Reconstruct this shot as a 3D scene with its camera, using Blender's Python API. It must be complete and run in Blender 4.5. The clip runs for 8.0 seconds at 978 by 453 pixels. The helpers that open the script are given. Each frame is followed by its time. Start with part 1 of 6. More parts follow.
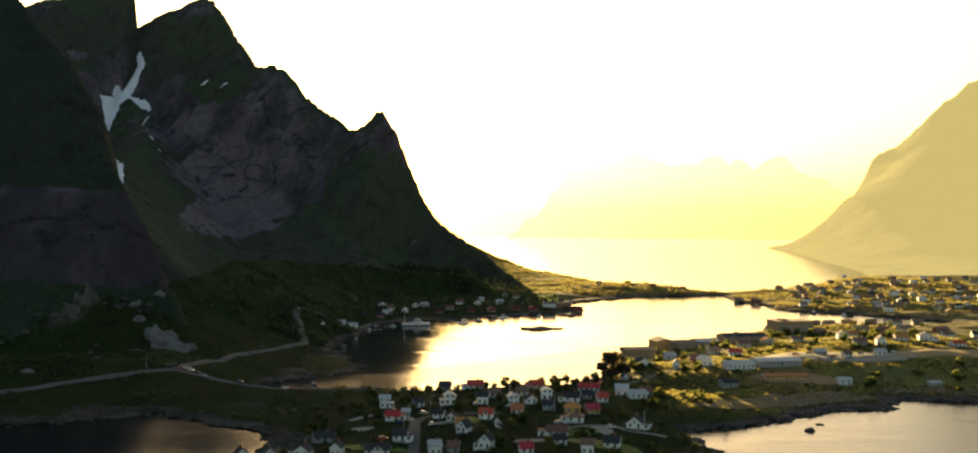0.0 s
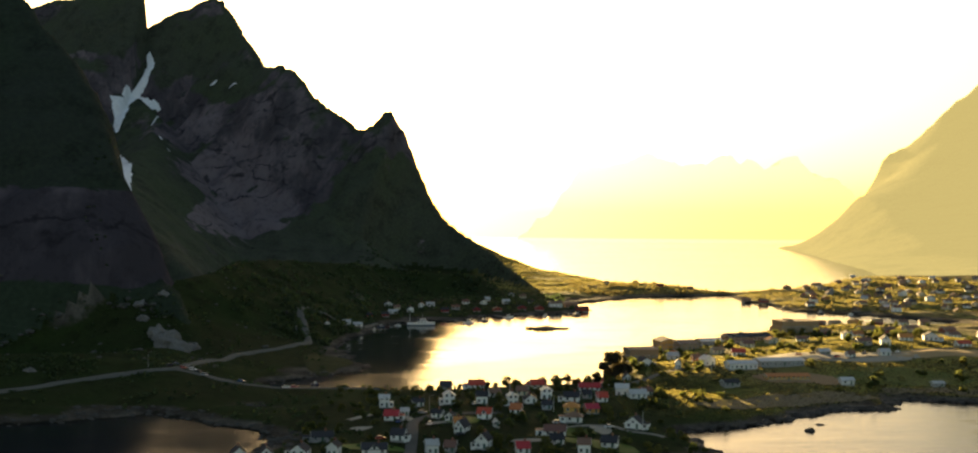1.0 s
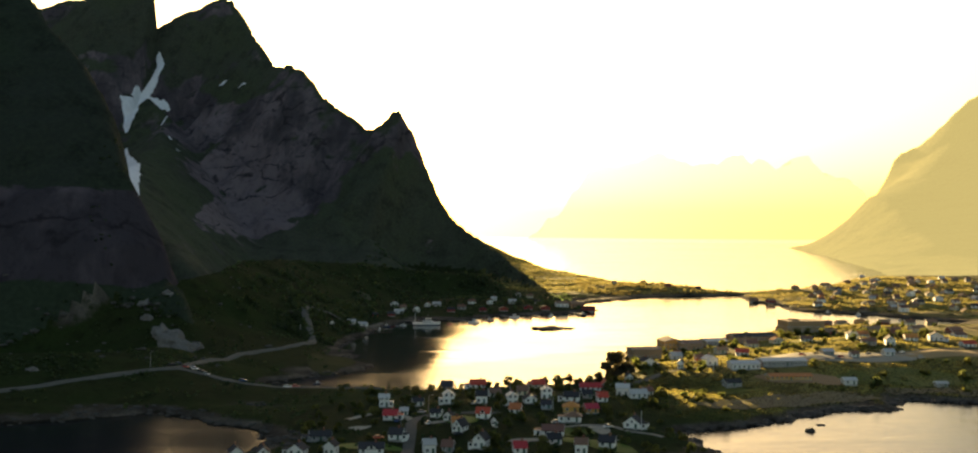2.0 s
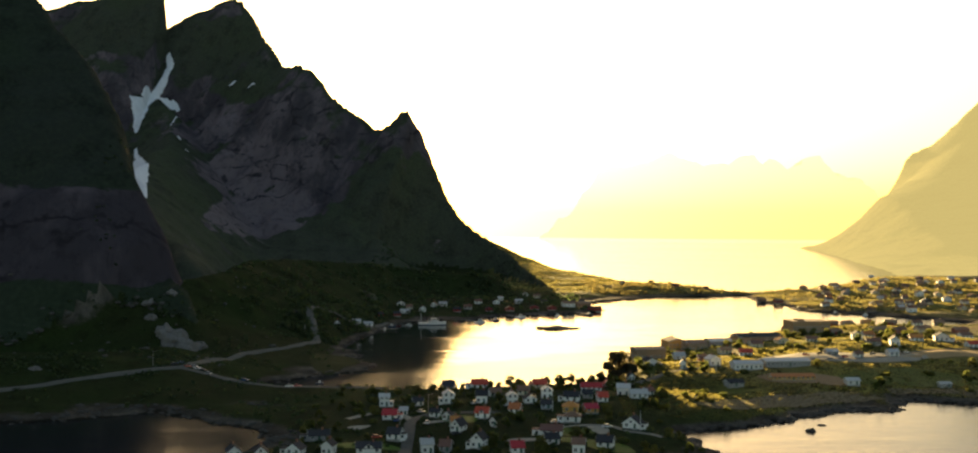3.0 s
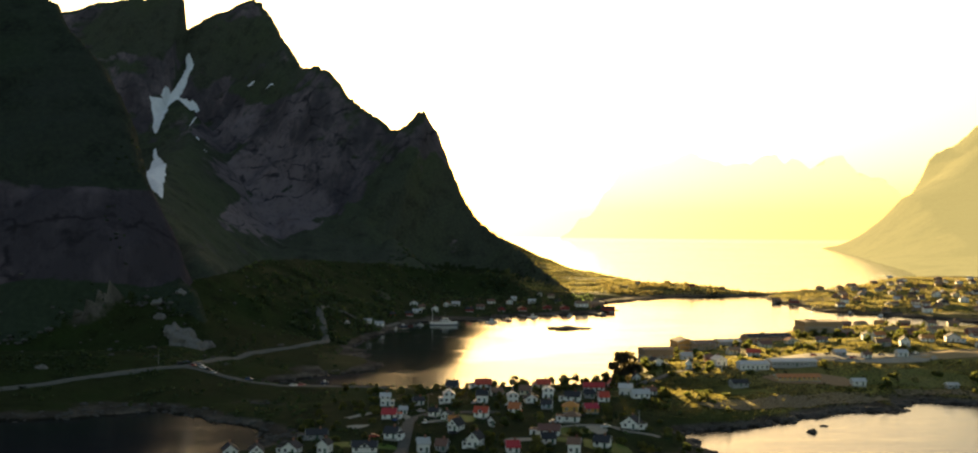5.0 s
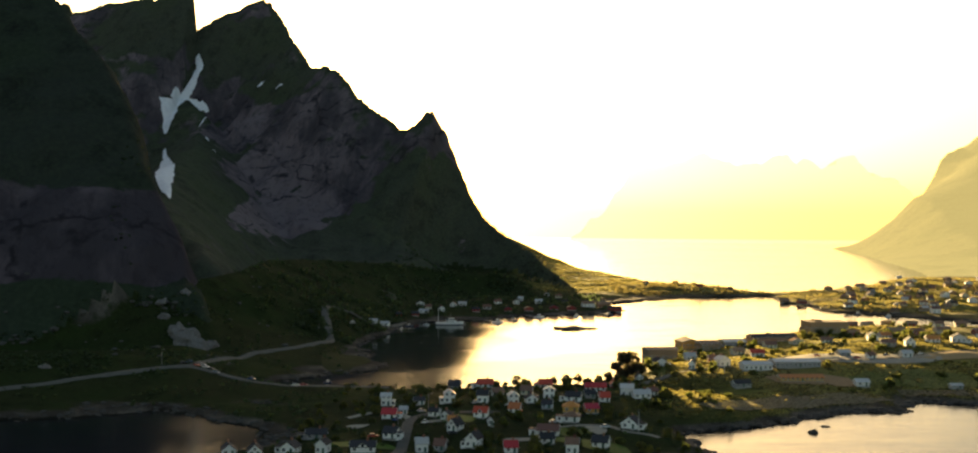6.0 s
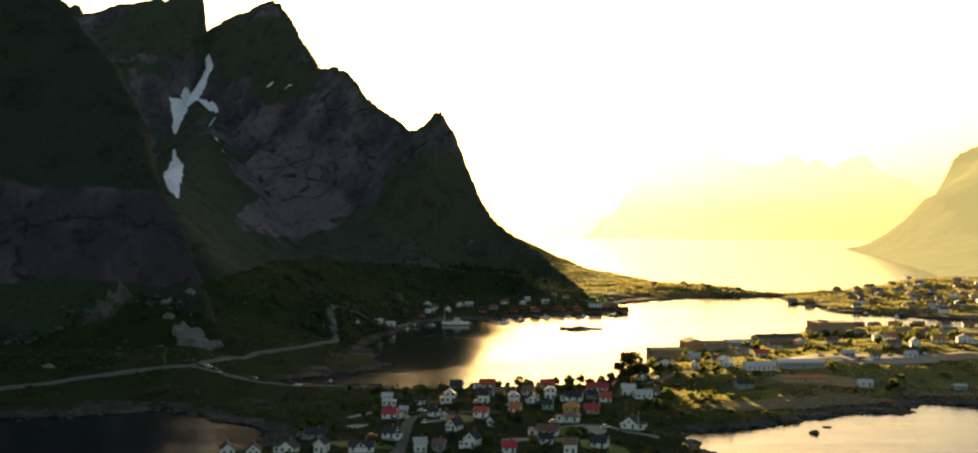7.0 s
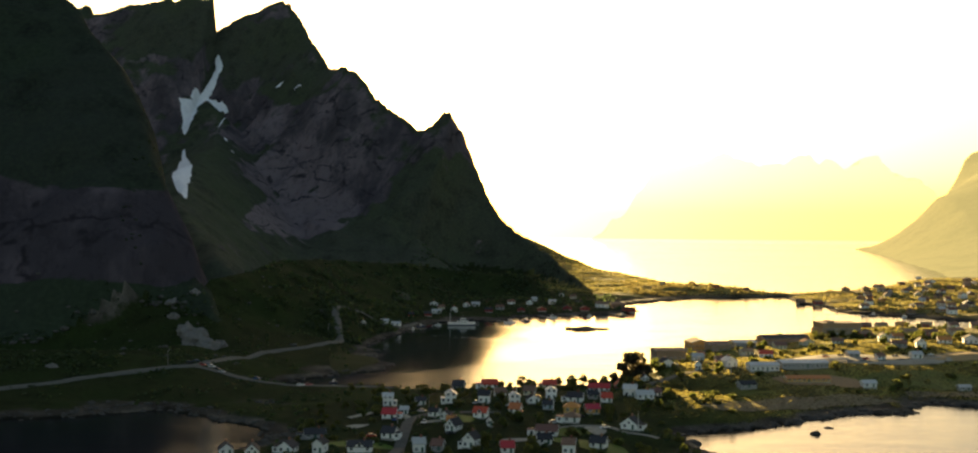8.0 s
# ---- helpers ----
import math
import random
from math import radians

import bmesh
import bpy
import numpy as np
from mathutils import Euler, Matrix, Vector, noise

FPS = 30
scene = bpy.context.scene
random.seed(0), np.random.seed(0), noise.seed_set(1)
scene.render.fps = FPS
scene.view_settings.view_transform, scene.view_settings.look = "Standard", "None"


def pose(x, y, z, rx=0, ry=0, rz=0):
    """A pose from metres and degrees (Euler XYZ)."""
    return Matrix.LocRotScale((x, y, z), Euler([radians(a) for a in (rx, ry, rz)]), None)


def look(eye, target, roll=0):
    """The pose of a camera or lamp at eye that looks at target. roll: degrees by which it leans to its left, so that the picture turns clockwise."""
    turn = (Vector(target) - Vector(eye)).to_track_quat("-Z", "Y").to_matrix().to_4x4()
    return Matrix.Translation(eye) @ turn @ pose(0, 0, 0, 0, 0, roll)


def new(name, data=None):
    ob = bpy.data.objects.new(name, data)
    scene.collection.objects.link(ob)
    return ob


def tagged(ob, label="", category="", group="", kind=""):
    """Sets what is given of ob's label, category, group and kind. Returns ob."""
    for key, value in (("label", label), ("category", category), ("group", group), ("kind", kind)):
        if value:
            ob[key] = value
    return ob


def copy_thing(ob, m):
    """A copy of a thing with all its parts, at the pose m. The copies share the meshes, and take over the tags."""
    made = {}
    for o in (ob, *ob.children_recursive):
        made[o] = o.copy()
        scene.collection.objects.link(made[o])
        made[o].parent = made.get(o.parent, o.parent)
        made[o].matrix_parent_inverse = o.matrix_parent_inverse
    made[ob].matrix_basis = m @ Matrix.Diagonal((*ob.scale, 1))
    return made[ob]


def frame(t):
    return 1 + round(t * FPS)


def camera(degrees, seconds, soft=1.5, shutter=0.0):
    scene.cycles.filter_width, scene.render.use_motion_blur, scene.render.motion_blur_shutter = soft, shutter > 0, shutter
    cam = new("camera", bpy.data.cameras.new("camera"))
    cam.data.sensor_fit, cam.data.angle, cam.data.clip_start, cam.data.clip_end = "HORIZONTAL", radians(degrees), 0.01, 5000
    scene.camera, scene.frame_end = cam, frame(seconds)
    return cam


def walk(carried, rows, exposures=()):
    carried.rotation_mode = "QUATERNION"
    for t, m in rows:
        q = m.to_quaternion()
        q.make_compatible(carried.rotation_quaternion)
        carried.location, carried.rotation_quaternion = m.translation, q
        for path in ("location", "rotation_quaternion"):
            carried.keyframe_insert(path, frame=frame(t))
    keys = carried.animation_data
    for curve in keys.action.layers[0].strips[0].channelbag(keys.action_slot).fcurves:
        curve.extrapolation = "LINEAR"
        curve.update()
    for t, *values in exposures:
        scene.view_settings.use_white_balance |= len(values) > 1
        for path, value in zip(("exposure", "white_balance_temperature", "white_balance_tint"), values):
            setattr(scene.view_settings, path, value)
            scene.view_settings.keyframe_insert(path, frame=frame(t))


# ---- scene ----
# ---- camera ----
cam = camera(42.5, 8.0, soft=2.1)
# seconds, place, yaw, pitch
PATH = [
    (0, -2.770, -0.330, 100.347, -1.977, -0.657),
    (1, 3.239, -0.221, 100.215, -1.427, -0.665),
    (2, 9.110, -0.181, 100.097, -0.875, -0.671),
    (3, 14.857, -0.173, 99.991, -0.323, -0.674),
    (4, 20.493, -0.155, 99.899, 0.229, -0.675),
    (5, 26.033, -0.088, 99.819, 0.780, -0.673),
    (6, 31.489, 0.068, 99.753, 1.332, -0.669),
    (7, 36.876, 0.354, 99.700, 1.883, -0.663),
    (8, 42.208, 0.810, 99.659, 2.433, -0.655),
]
walk(cam, [(t, pose(x, y, z, 90 + pitch, -0.46, yaw)) for t, x, y, z, yaw, pitch in PATH],
     exposures=[(0.0, 2.42, 7800, 9), (8.0, 2.42, 7800, 9)])

# ---- sky and sun ----
SUN = Vector((-0.0941, 0.9932, 0.0687)).normalized()
world = bpy.data.worlds.new("evening_sky")
scene.world = world
world.use_nodes = True
wn, wl = world.node_tree.nodes, world.node_tree.links
sky = wn.new("ShaderNodeTexSky")
sky.sky_type = 'NISHITA'
sky.sun_disc = False
sky.sun_elevation = math.asin(SUN.z)
sky.sun_rotation = math.atan2(SUN.x, SUN.y)
sky.altitude = 100
sky.air_density, sky.dust_density, sky.ozone_density = 0.8, 1.8, 1.2
wn["Background"].inputs["Strength"].default_value = 0.06
wl.new(sky.outputs["Color"], wn["Background"].inputs["Color"])

sun_data = bpy.data.lights.new("sun", 'SUN')
sun_data.energy, sun_data.angle, sun_data.color = 5.0, radians(0.6), (1.0, 0.74, 0.38)
sun = new("sun", sun_data)
sun.matrix_world = look(SUN * 2000, (0, 0, 0))
# ---- materials ----
def material(name, rough=0.8, metal=0.0):
    m = bpy.data.materials.new(name)
    m.use_nodes = True
    b = m.node_tree.nodes["Principled BSDF"]
    b.inputs["Roughness"].default_value, b.inputs["Metallic"].default_value = rough, metal
    return m, m.node_tree.nodes, m.node_tree.links, b


def noise_node(n, l, coord, scale, detail=4.0, rough=0.55, stretch=(1, 1, 1)):
    mp = n.new("ShaderNodeMapping")
    mp.inputs["Scale"].default_value = stretch
    l.new(coord, mp.inputs["Vector"])
    t = n.new("ShaderNodeTexNoise")
    t.inputs["Scale"].default_value, t.inputs["Detail"].default_value, t.inputs["Roughness"].default_value = scale, detail, rough
    l.new(mp.outputs["Vector"], t.inputs["Vector"])
    return t.outputs["Fac"]


def ramp(n, l, fac, stops):
    r = n.new("ShaderNodeValToRGB")
    e = r.color_ramp.elements
    while len(e) < len(stops):
        e.new(0.5)
    for k, (p, c) in enumerate(stops):
        e[k].position = p
        e[k].color = (*c, 1) if len(c) == 3 else c
    l.new(fac, r.inputs["Fac"])
    return r.outputs["Color"]


def step_node(n, l, value, lo, hi):
    r = n.new("ShaderNodeMapRange")
    r.interpolation_type = 'SMOOTHSTEP'
    r.inputs["From Min"].default_value, r.inputs["From Max"].default_value = lo, hi
    l.new(value, r.inputs["Value"])
    return r.outputs["Result"]


def math_node(n, l, op, a, b):
    m = n.new("ShaderNodeMath")
    m.operation = op
    for k, v in enumerate((a, b)):
        if isinstance(v, (int, float)):
            m.inputs[k].default_value = v
        else:
            l.new(v, m.inputs[k])
    return m.outputs[0]


def mix_color(n, l, fac, a, b):
    m = n.new("ShaderNodeMix")
    m.data_type = 'RGBA'
    for s, v in ((m.inputs[0], fac), (m.inputs[6], a), (m.inputs[7], b)):
        if isinstance(v, (int, float)):
            s.default_value = v
        elif isinstance(v, tuple):
            s.default_value = (*v, 1)
        else:
            l.new(v, s)
    return m.outputs[2]


def bump(n, l, b, height, strength, distance):
    k = n.new("ShaderNodeBump")
    k.inputs["Strength"].default_value, k.inputs["Distance"].default_value = strength, distance
    l.new(height, k.inputs["Height"])
    l.new(k.outputs["Normal"], b.inputs["Normal"])


def spot_node(n, l, pos, wobble, spot):
    """1 inside an uneven patch (x, y, z and the three half sizes), 0 outside it."""
    off, size, far = n.new("ShaderNodeVectorMath"), n.new("ShaderNodeVectorMath"), n.new("ShaderNodeVectorMath")
    off.operation, size.operation, far.operation = 'SUBTRACT', 'DIVIDE', 'LENGTH'
    off.inputs[1].default_value, size.inputs[1].default_value = spot[0:3], spot[3:6]
    l.new(pos, off.inputs[0])
    l.new(off.outputs[0], size.inputs[0])
    l.new(size.outputs[0], far.inputs[0])
    return step_node(n, l, math_node(n, l, 'ADD', far.outputs["Value"], math_node(n, l, 'MULTIPLY', math_node(n, l, 'SUBTRACT', wobble, 0.5), 1.3)), 1.25, 0.75)


def terrain_material(name, grass, heath, rock_dark, rock_light, steep, shore=True, scale=1.0, gloss=0.05, slabs=False, relief=0.8, bare=(), turf=(), lit_ground=None):
    """Grass and heath on gentle ground, bare rock where it is steep, and a rocky shore."""
    m, n, l, b = material(name, 1.0)
    b.inputs["Specular IOR Level"].default_value = gloss
    geo = n.new("ShaderNodeNewGeometry")
    pos = geo.outputs["Position"]
    sp, sn = n.new("ShaderNodeSeparateXYZ"), n.new("ShaderNodeSeparateXYZ")
    l.new(pos, sp.inputs[0])
    l.new(geo.outputs["Normal"], sn.inputs[0])
    big = noise_node(n, l, pos, 0.012 / scale, 5)
    mid = noise_node(n, l, pos, 0.07 / scale, 6, 0.65)
    fine = noise_node(n, l, pos, 0.55 / scale, 5, 0.7)
    # golden evening light painted into grass and heath, eastward and behind the ridge
    if lit_ground:
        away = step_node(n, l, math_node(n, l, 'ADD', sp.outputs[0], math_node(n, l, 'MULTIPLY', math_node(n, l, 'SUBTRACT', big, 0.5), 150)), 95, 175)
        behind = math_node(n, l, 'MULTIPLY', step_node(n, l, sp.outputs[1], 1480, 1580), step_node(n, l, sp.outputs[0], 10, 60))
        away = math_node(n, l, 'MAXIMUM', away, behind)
        grass_here, heath_here = mix_color(n, l, away, grass, lit_ground[0]), mix_color(n, l, away, heath, lit_ground[1])
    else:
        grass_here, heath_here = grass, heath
    green = mix_color(n, l, step_node(n, l, big, 0.40, 0.62), grass_here, heath_here)
    green = mix_color(n, l, step_node(n, l, mid, 0.45, 0.7), green, tuple(0.55 * c for c in heath))
    green = mix_color(n, l, math_node(n, l, 'MULTIPLY', step_node(n, l, fine, 0.35, 0.75), 0.55), green, tuple(1.7 * c for c in grass))
    streak = noise_node(n, l, pos, 0.035 / scale, 8, 0.62, (1.0, 1.0, 0.30))
    pale = streak
    for spot in bare:
        pale = math_node(n, l, 'ADD', pale, math_node(n, l, 'MULTIPLY', spot_node(n, l, pos, mid, spot), spot[6]))
    rock = mix_color(n, l, step_node(n, l, pale, 0.40, 0.70), rock_dark, rock_light)
    crack = noise_node(n, l, pos, 0.22 / scale, 6, 0.7, (1.0, 1.0, 0.5))
    rock = mix_color(n, l, math_node(n, l, 'MULTIPLY', step_node(n, l, crack, 0.52, 0.38), 0.38), rock, tuple(0.5 * c for c in rock_dark))
    if slabs:
        warp = n.new("ShaderNodeVectorMath")
        warp.operation = 'ADD'
        wob = n.new("ShaderNodeTexNoise")
        wob.inputs["Scale"].default_value, wob.inputs["Detail"].default_value = 0.02, 5
        grow = n.new("ShaderNodeVectorMath")
        grow.operation = 'SCALE'
        grow.inputs["Scale"].default_value = 60.0
        l.new(pos, wob.inputs["Vector"])
        l.new(wob.outputs["Color"], grow.inputs[0])
        l.new(pos, warp.inputs[0])
        l.new(grow.outputs[0], warp.inputs[1])
        turn = n.new("ShaderNodeMapping")
        turn.inputs["Rotation"].default_value, turn.inputs["Scale"].default_value = (0.25, -0.55, 0.3), (0.55, 0.8, 1.5)
        l.new(warp.outputs[0], turn.inputs["Vector"])
        cells = n.new("ShaderNodeTexVoronoi")
        cells.feature = 'DISTANCE_TO_EDGE'
        cells.inputs["Scale"].default_value = 0.017
        l.new(turn.outputs[0], cells.inputs["Vector"])
        joint = step_node(n, l, cells.outputs["Distance"], 0.055, 0.0)
        rock = mix_color(n, l, math_node(n, l, 'MULTIPLY', joint, step_node(n, l, mid, 0.42, 0.58)), rock, tuple(0.5 * c for c in rock_dark))
    slope = math_node(n, l, 'ADD', sn.outputs[2], math_node(n, l, 'MULTIPLY', math_node(n, l, 'SUBTRACT', mid, 0.5), 0.55))
    slope = math_node(n, l, 'ADD', slope, math_node(n, l, 'MULTIPLY', math_node(n, l, 'SUBTRACT', big, 0.5), 0.35))
    for spot in bare:
        slope = math_node(n, l, 'SUBTRACT', slope, math_node(n, l, 'MULTIPLY', spot_node(n, l, pos, mid, spot), 0.45))
    for spot in turf:
        slope = math_node(n, l, 'ADD', slope, math_node(n, l, 'MULTIPLY', spot_node(n, l, pos, mid, spot), 0.5))
    fac = step_node(n, l, slope, steep + 0.07, steep - 0.07)
    if shore:
        edge = math_node(n, l, 'ADD', sp.outputs[2], math_node(n, l, 'MULTIPLY', math_node(n, l, 'SUBTRACT', mid, 0.5), 2.6))
        fac = math_node(n, l, 'MAXIMUM', fac, step_node(n, l, edge, 3.0, 2.1))
    col = mix_color(n, l, fac, green, rock)
    if shore:
        col = mix_color(n, l, step_node(n, l, edge, 0.9, 0.4), col, (0.018, 0.016, 0.012))
    l.new(col, b.inputs["Base Color"])
    bump(n, l, b, math_node(n, l, 'ADD', math_node(n, l, 'MULTIPLY', crack, 1.2), fine), relief, 1.2 * scale)
    return m


def haze_glow(m, share, glow, clear=0.0):
    """A far backdrop slope, with the bright evening haze before it painted in: a share of it emits the haze's colour,
    and a part may be clear.
    """
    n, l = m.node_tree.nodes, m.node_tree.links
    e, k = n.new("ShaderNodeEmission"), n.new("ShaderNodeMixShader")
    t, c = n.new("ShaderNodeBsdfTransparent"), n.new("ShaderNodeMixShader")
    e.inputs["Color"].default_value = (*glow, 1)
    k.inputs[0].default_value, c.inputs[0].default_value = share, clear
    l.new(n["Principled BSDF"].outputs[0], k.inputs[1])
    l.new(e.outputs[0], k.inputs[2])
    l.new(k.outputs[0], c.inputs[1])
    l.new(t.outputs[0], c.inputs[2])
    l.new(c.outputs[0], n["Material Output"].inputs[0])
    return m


# bare slabs: x, y, z, half sizes, paleness; turf: x, y, z, half sizes
SLABS = [(-300, 1790, 95, 70, 230, 42, 0.26), (-345, 1950, 165, 75, 100, 52, 0.14), (-440, 2120, 225, 75, 120, 36, 0.08), (-317, 1993, 240, 60, 90, 50, 0.02),
         (-226, 1880, 130, 60, 110, 60, 0.04), (-262, 860, 80, 95, 70, 36, -0.05), (-400, 950, 90, 90, 120, 60, -0.05)]
TURF = [(-378, 1620, 127, 42, 210, 60), (-374, 2160, 318, 95, 110, 36), (-100, 1800, 105, 75, 100, 80), (-150, 1678, 60, 85, 80, 42), (-458, 2290, 400, 100, 90, 60),
        (-320, 930, 165, 130, 110, 50), (-640, 2380, 430, 120, 120, 60),
        (40, 1680, 40, 110, 140, 60), (-275, 830, 24, 150, 80, 24), (-257, 822, 44, 48, 36, 24), (-262, 932, 152, 60, 60, 42), (-330, 1030, 240, 80, 90, 70), (-430, 1120, 335, 100, 90, 80)]
# the second, golden pair of colours carries the sunlit haze
M_GROUND = terrain_material("meadow_and_heath", (0.022, 0.034, 0.011), (0.026, 0.029, 0.013), (0.05, 0.043, 0.036), (0.15, 0.13, 0.11), 0.62, gloss=0.03, lit_ground=((0.265, 0.235, 0.066), (0.265, 0.195, 0.080)))
# one cliff rock twice: haze lightens the ridge's colour, shade darkens the buttress's
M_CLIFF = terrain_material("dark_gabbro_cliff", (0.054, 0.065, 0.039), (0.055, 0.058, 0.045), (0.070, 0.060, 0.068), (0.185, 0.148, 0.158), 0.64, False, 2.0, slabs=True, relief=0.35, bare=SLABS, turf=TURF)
M_BUTTRESS = terrain_material("shaded_buttress_rock", (0.027, 0.038, 0.024), (0.030, 0.035, 0.029), (0.052, 0.044, 0.053), (0.130, 0.102, 0.118), 0.64, False, 2.0, slabs=True, relief=0.35, bare=SLABS, turf=TURF)
# far slopes: haze painted in as emission and as pale base colours
M_FAR = haze_glow(terrain_material("far_rock_painted_haze", (0.16, 0.15, 0.06), (0.17, 0.14, 0.07), (0.2, 0.17, 0.13), (0.35, 0.3, 0.25), 0.55, False, 5.0), 0.85, (0.19, 0.168, 0.10), 0.5)
M_HAZY = haze_glow(terrain_material("slope_painted_haze", (0.26, 0.25, 0.08), (0.27, 0.24, 0.09), (0.22, 0.20, 0.10), (0.34, 0.31, 0.16), 0.50, False, 6.0, relief=0.25), 0.66, (0.165, 0.138, 0.058))


def water_material():
    m, n, l, b = material("sea_water", 0.06)
    b.inputs["Base Color"].default_value = (0.006, 0.011, 0.013, 1)
    b.inputs["IOR"].default_value, b.inputs["Specular IOR Level"].default_value = 1.33, 0.21
    geo = n.new("ShaderNodeNewGeometry")
    pos = geo.outputs["Position"]
    r1 = noise_node(n, l, pos, 0.35, 3, 0.6, (0.45, 1.0, 1.0))
    r2 = noise_node(n, l, pos, 0.05, 3, 0.5, (0.4, 1.0, 1.0))
    h = math_node(n, l, 'ADD', r1, math_node(n, l, 'MULTIPLY', r2, 2.0))
    sp = n.new("ShaderNodeSeparateXYZ")
    l.new(pos, sp.inputs[0])
    breeze = math_node(n, l, 'MAXIMUM', math_node(n, l, 'MULTIPLY', step_node(n, l, sp.outputs[0], 60, 160), 0.50), math_node(n, l, 'MULTIPLY', step_node(n, l, sp.outputs[1], 765, 715), 0.22))
    gusts = step_node(n, l, noise_node(n, l, pos, 0.035, 2, 0.5, (0.22, 1.0, 1.0)), 0.52, 0.66)
    open_bay = math_node(n, l, 'ADD', math_node(n, l, 'ADD', breeze, math_node(n, l, 'MULTIPLY', math_node(n, l, 'MULTIPLY', gusts, step_node(n, l, sp.outputs[1], 690, 730)), 0.42)), math_node(n, l, 'ADD', math_node(n, l, 'MULTIPLY', step_node(n, l, sp.outputs[1], 690, 640), 0.30), 0.17))
    ruffled = step_node(n, l, math_node(n, l, 'ADD', math_node(n, l, 'SUBTRACT', sp.outputs[1], sp.outputs[0]), math_node(n, l, 'MULTIPLY', math_node(n, l, 'SUBTRACT', r2, 0.5), 60)), 835, 805)
    ruffled = math_node(n, l, 'MULTIPLY', ruffled, step_node(n, l, sp.outputs[1], 680, 700))
    bump(n, l, b, math_node(n, l, 'MULTIPLY', h, math_node(n, l, 'ADD', open_bay, math_node(n, l, 'MULTIPLY', ruffled, 0.32))), 0.8, 0.16)
    patch = noise_node(n, l, pos, 0.008, 3, 0.5, (0.3, 1.0, 1.0))
    rr = n.new("ShaderNodeMapRange")
    rr.inputs["From Min"].default_value, rr.inputs["From Max"].default_value = 0.35, 0.65
    rr.inputs["To Min"].default_value, rr.inputs["To Max"].default_value = 0.04, 0.09
    l.new(patch, rr.inputs["Value"])
    l.new(math_node(n, l, 'ADD', rr.outputs[0], math_node(n, l, 'ADD', math_node(n, l, 'MULTIPLY', step_node(n, l, sp.outputs[1], 690, 640), 0.05), math_node(n, l, 'ADD', math_node(n, l, 'MULTIPLY', math_node(n, l, 'MULTIPLY', step_node(n, l, sp.outputs[0], 120, 50), step_node(n, l, sp.outputs[0], -30, 20)), math_node(n, l, 'MULTIPLY', step_node(n, l, sp.outputs[1], 690, 720), 0.055)), math_node(n, l, 'MULTIPLY', ruffled, 0.06)))), b.inputs["Roughness"])
    return m


M_WATER = water_material()
def plain(name, color, rough=0.8, metal=0.0, grain=1.5, spread=0.25, relief=0.15, vary=0.12, stretch=(1, 1, 1), gloss=0.3):
    """A weathered surface: grain and stains on one base colour, each object a little different."""
    m, n, l, b = material(name, rough, metal)
    b.inputs["Specular IOR Level"].default_value = gloss
    geo, info = n.new("ShaderNodeNewGeometry"), n.new("ShaderNodeObjectInfo")
    pos = geo.outputs["Position"]
    fine, stain = noise_node(n, l, pos, grain * 4, 4, 0.6, stretch), noise_node(n, l, pos, grain * 0.35, 4, 0.6, stretch)
    col = mix_color(n, l, step_node(n, l, fine, 0.3, 0.7), tuple(c * (1 - spread) for c in color), tuple(min(c * (1 + spread * 0.6), 0.9) for c in color))
    col = mix_color(n, l, math_node(n, l, 'MULTIPLY', step_node(n, l, stain, 0.5, 0.8), 0.45), col, tuple(c * 0.55 for c in color))
    k = n.new("ShaderNodeHueSaturation")
    l.new(math_node(n, l, 'ADD', math_node(n, l, 'MULTIPLY', info.outputs["Random"], 2 * vary), 1 - vary), k.inputs["Value"])
    l.new(math_node(n, l, 'ADD', math_node(n, l, 'MULTIPLY', info.outputs["Random"], 0.03), 0.485), k.inputs["Hue"])
    l.new(col, k.inputs["Color"])
    l.new(k.outputs[0], b.inputs["Base Color"])
    if relief:
        bump(n, l, b, fine, relief, 0.05)
    return m


BOARD = (0.15, 0.15, 6.0)
WALLS = {
    "white": plain("white_painted_boards", (0.80, 0.79, 0.76), 0.7, stretch=BOARD, spread=0.08),
    "cream": plain("cream_painted_boards", (0.66, 0.58, 0.42), 0.7, stretch=BOARD, spread=0.15),
    "red": plain("red_painted_boards", (0.33, 0.055, 0.04), 0.75, stretch=BOARD),
    "ochre": plain("ochre_painted_boards", (0.55, 0.30, 0.09), 0.75, stretch=BOARD),
    "grey": plain("grey_weathered_boards", (0.30, 0.30, 0.30), 0.8, stretch=BOARD),
    "blue": plain("pale_blue_boards", (0.40, 0.48, 0.56), 0.75, stretch=BOARD),
    "brown": plain("brown_stained_boards", (0.30, 0.20, 0.125), 0.8, stretch=BOARD),
}
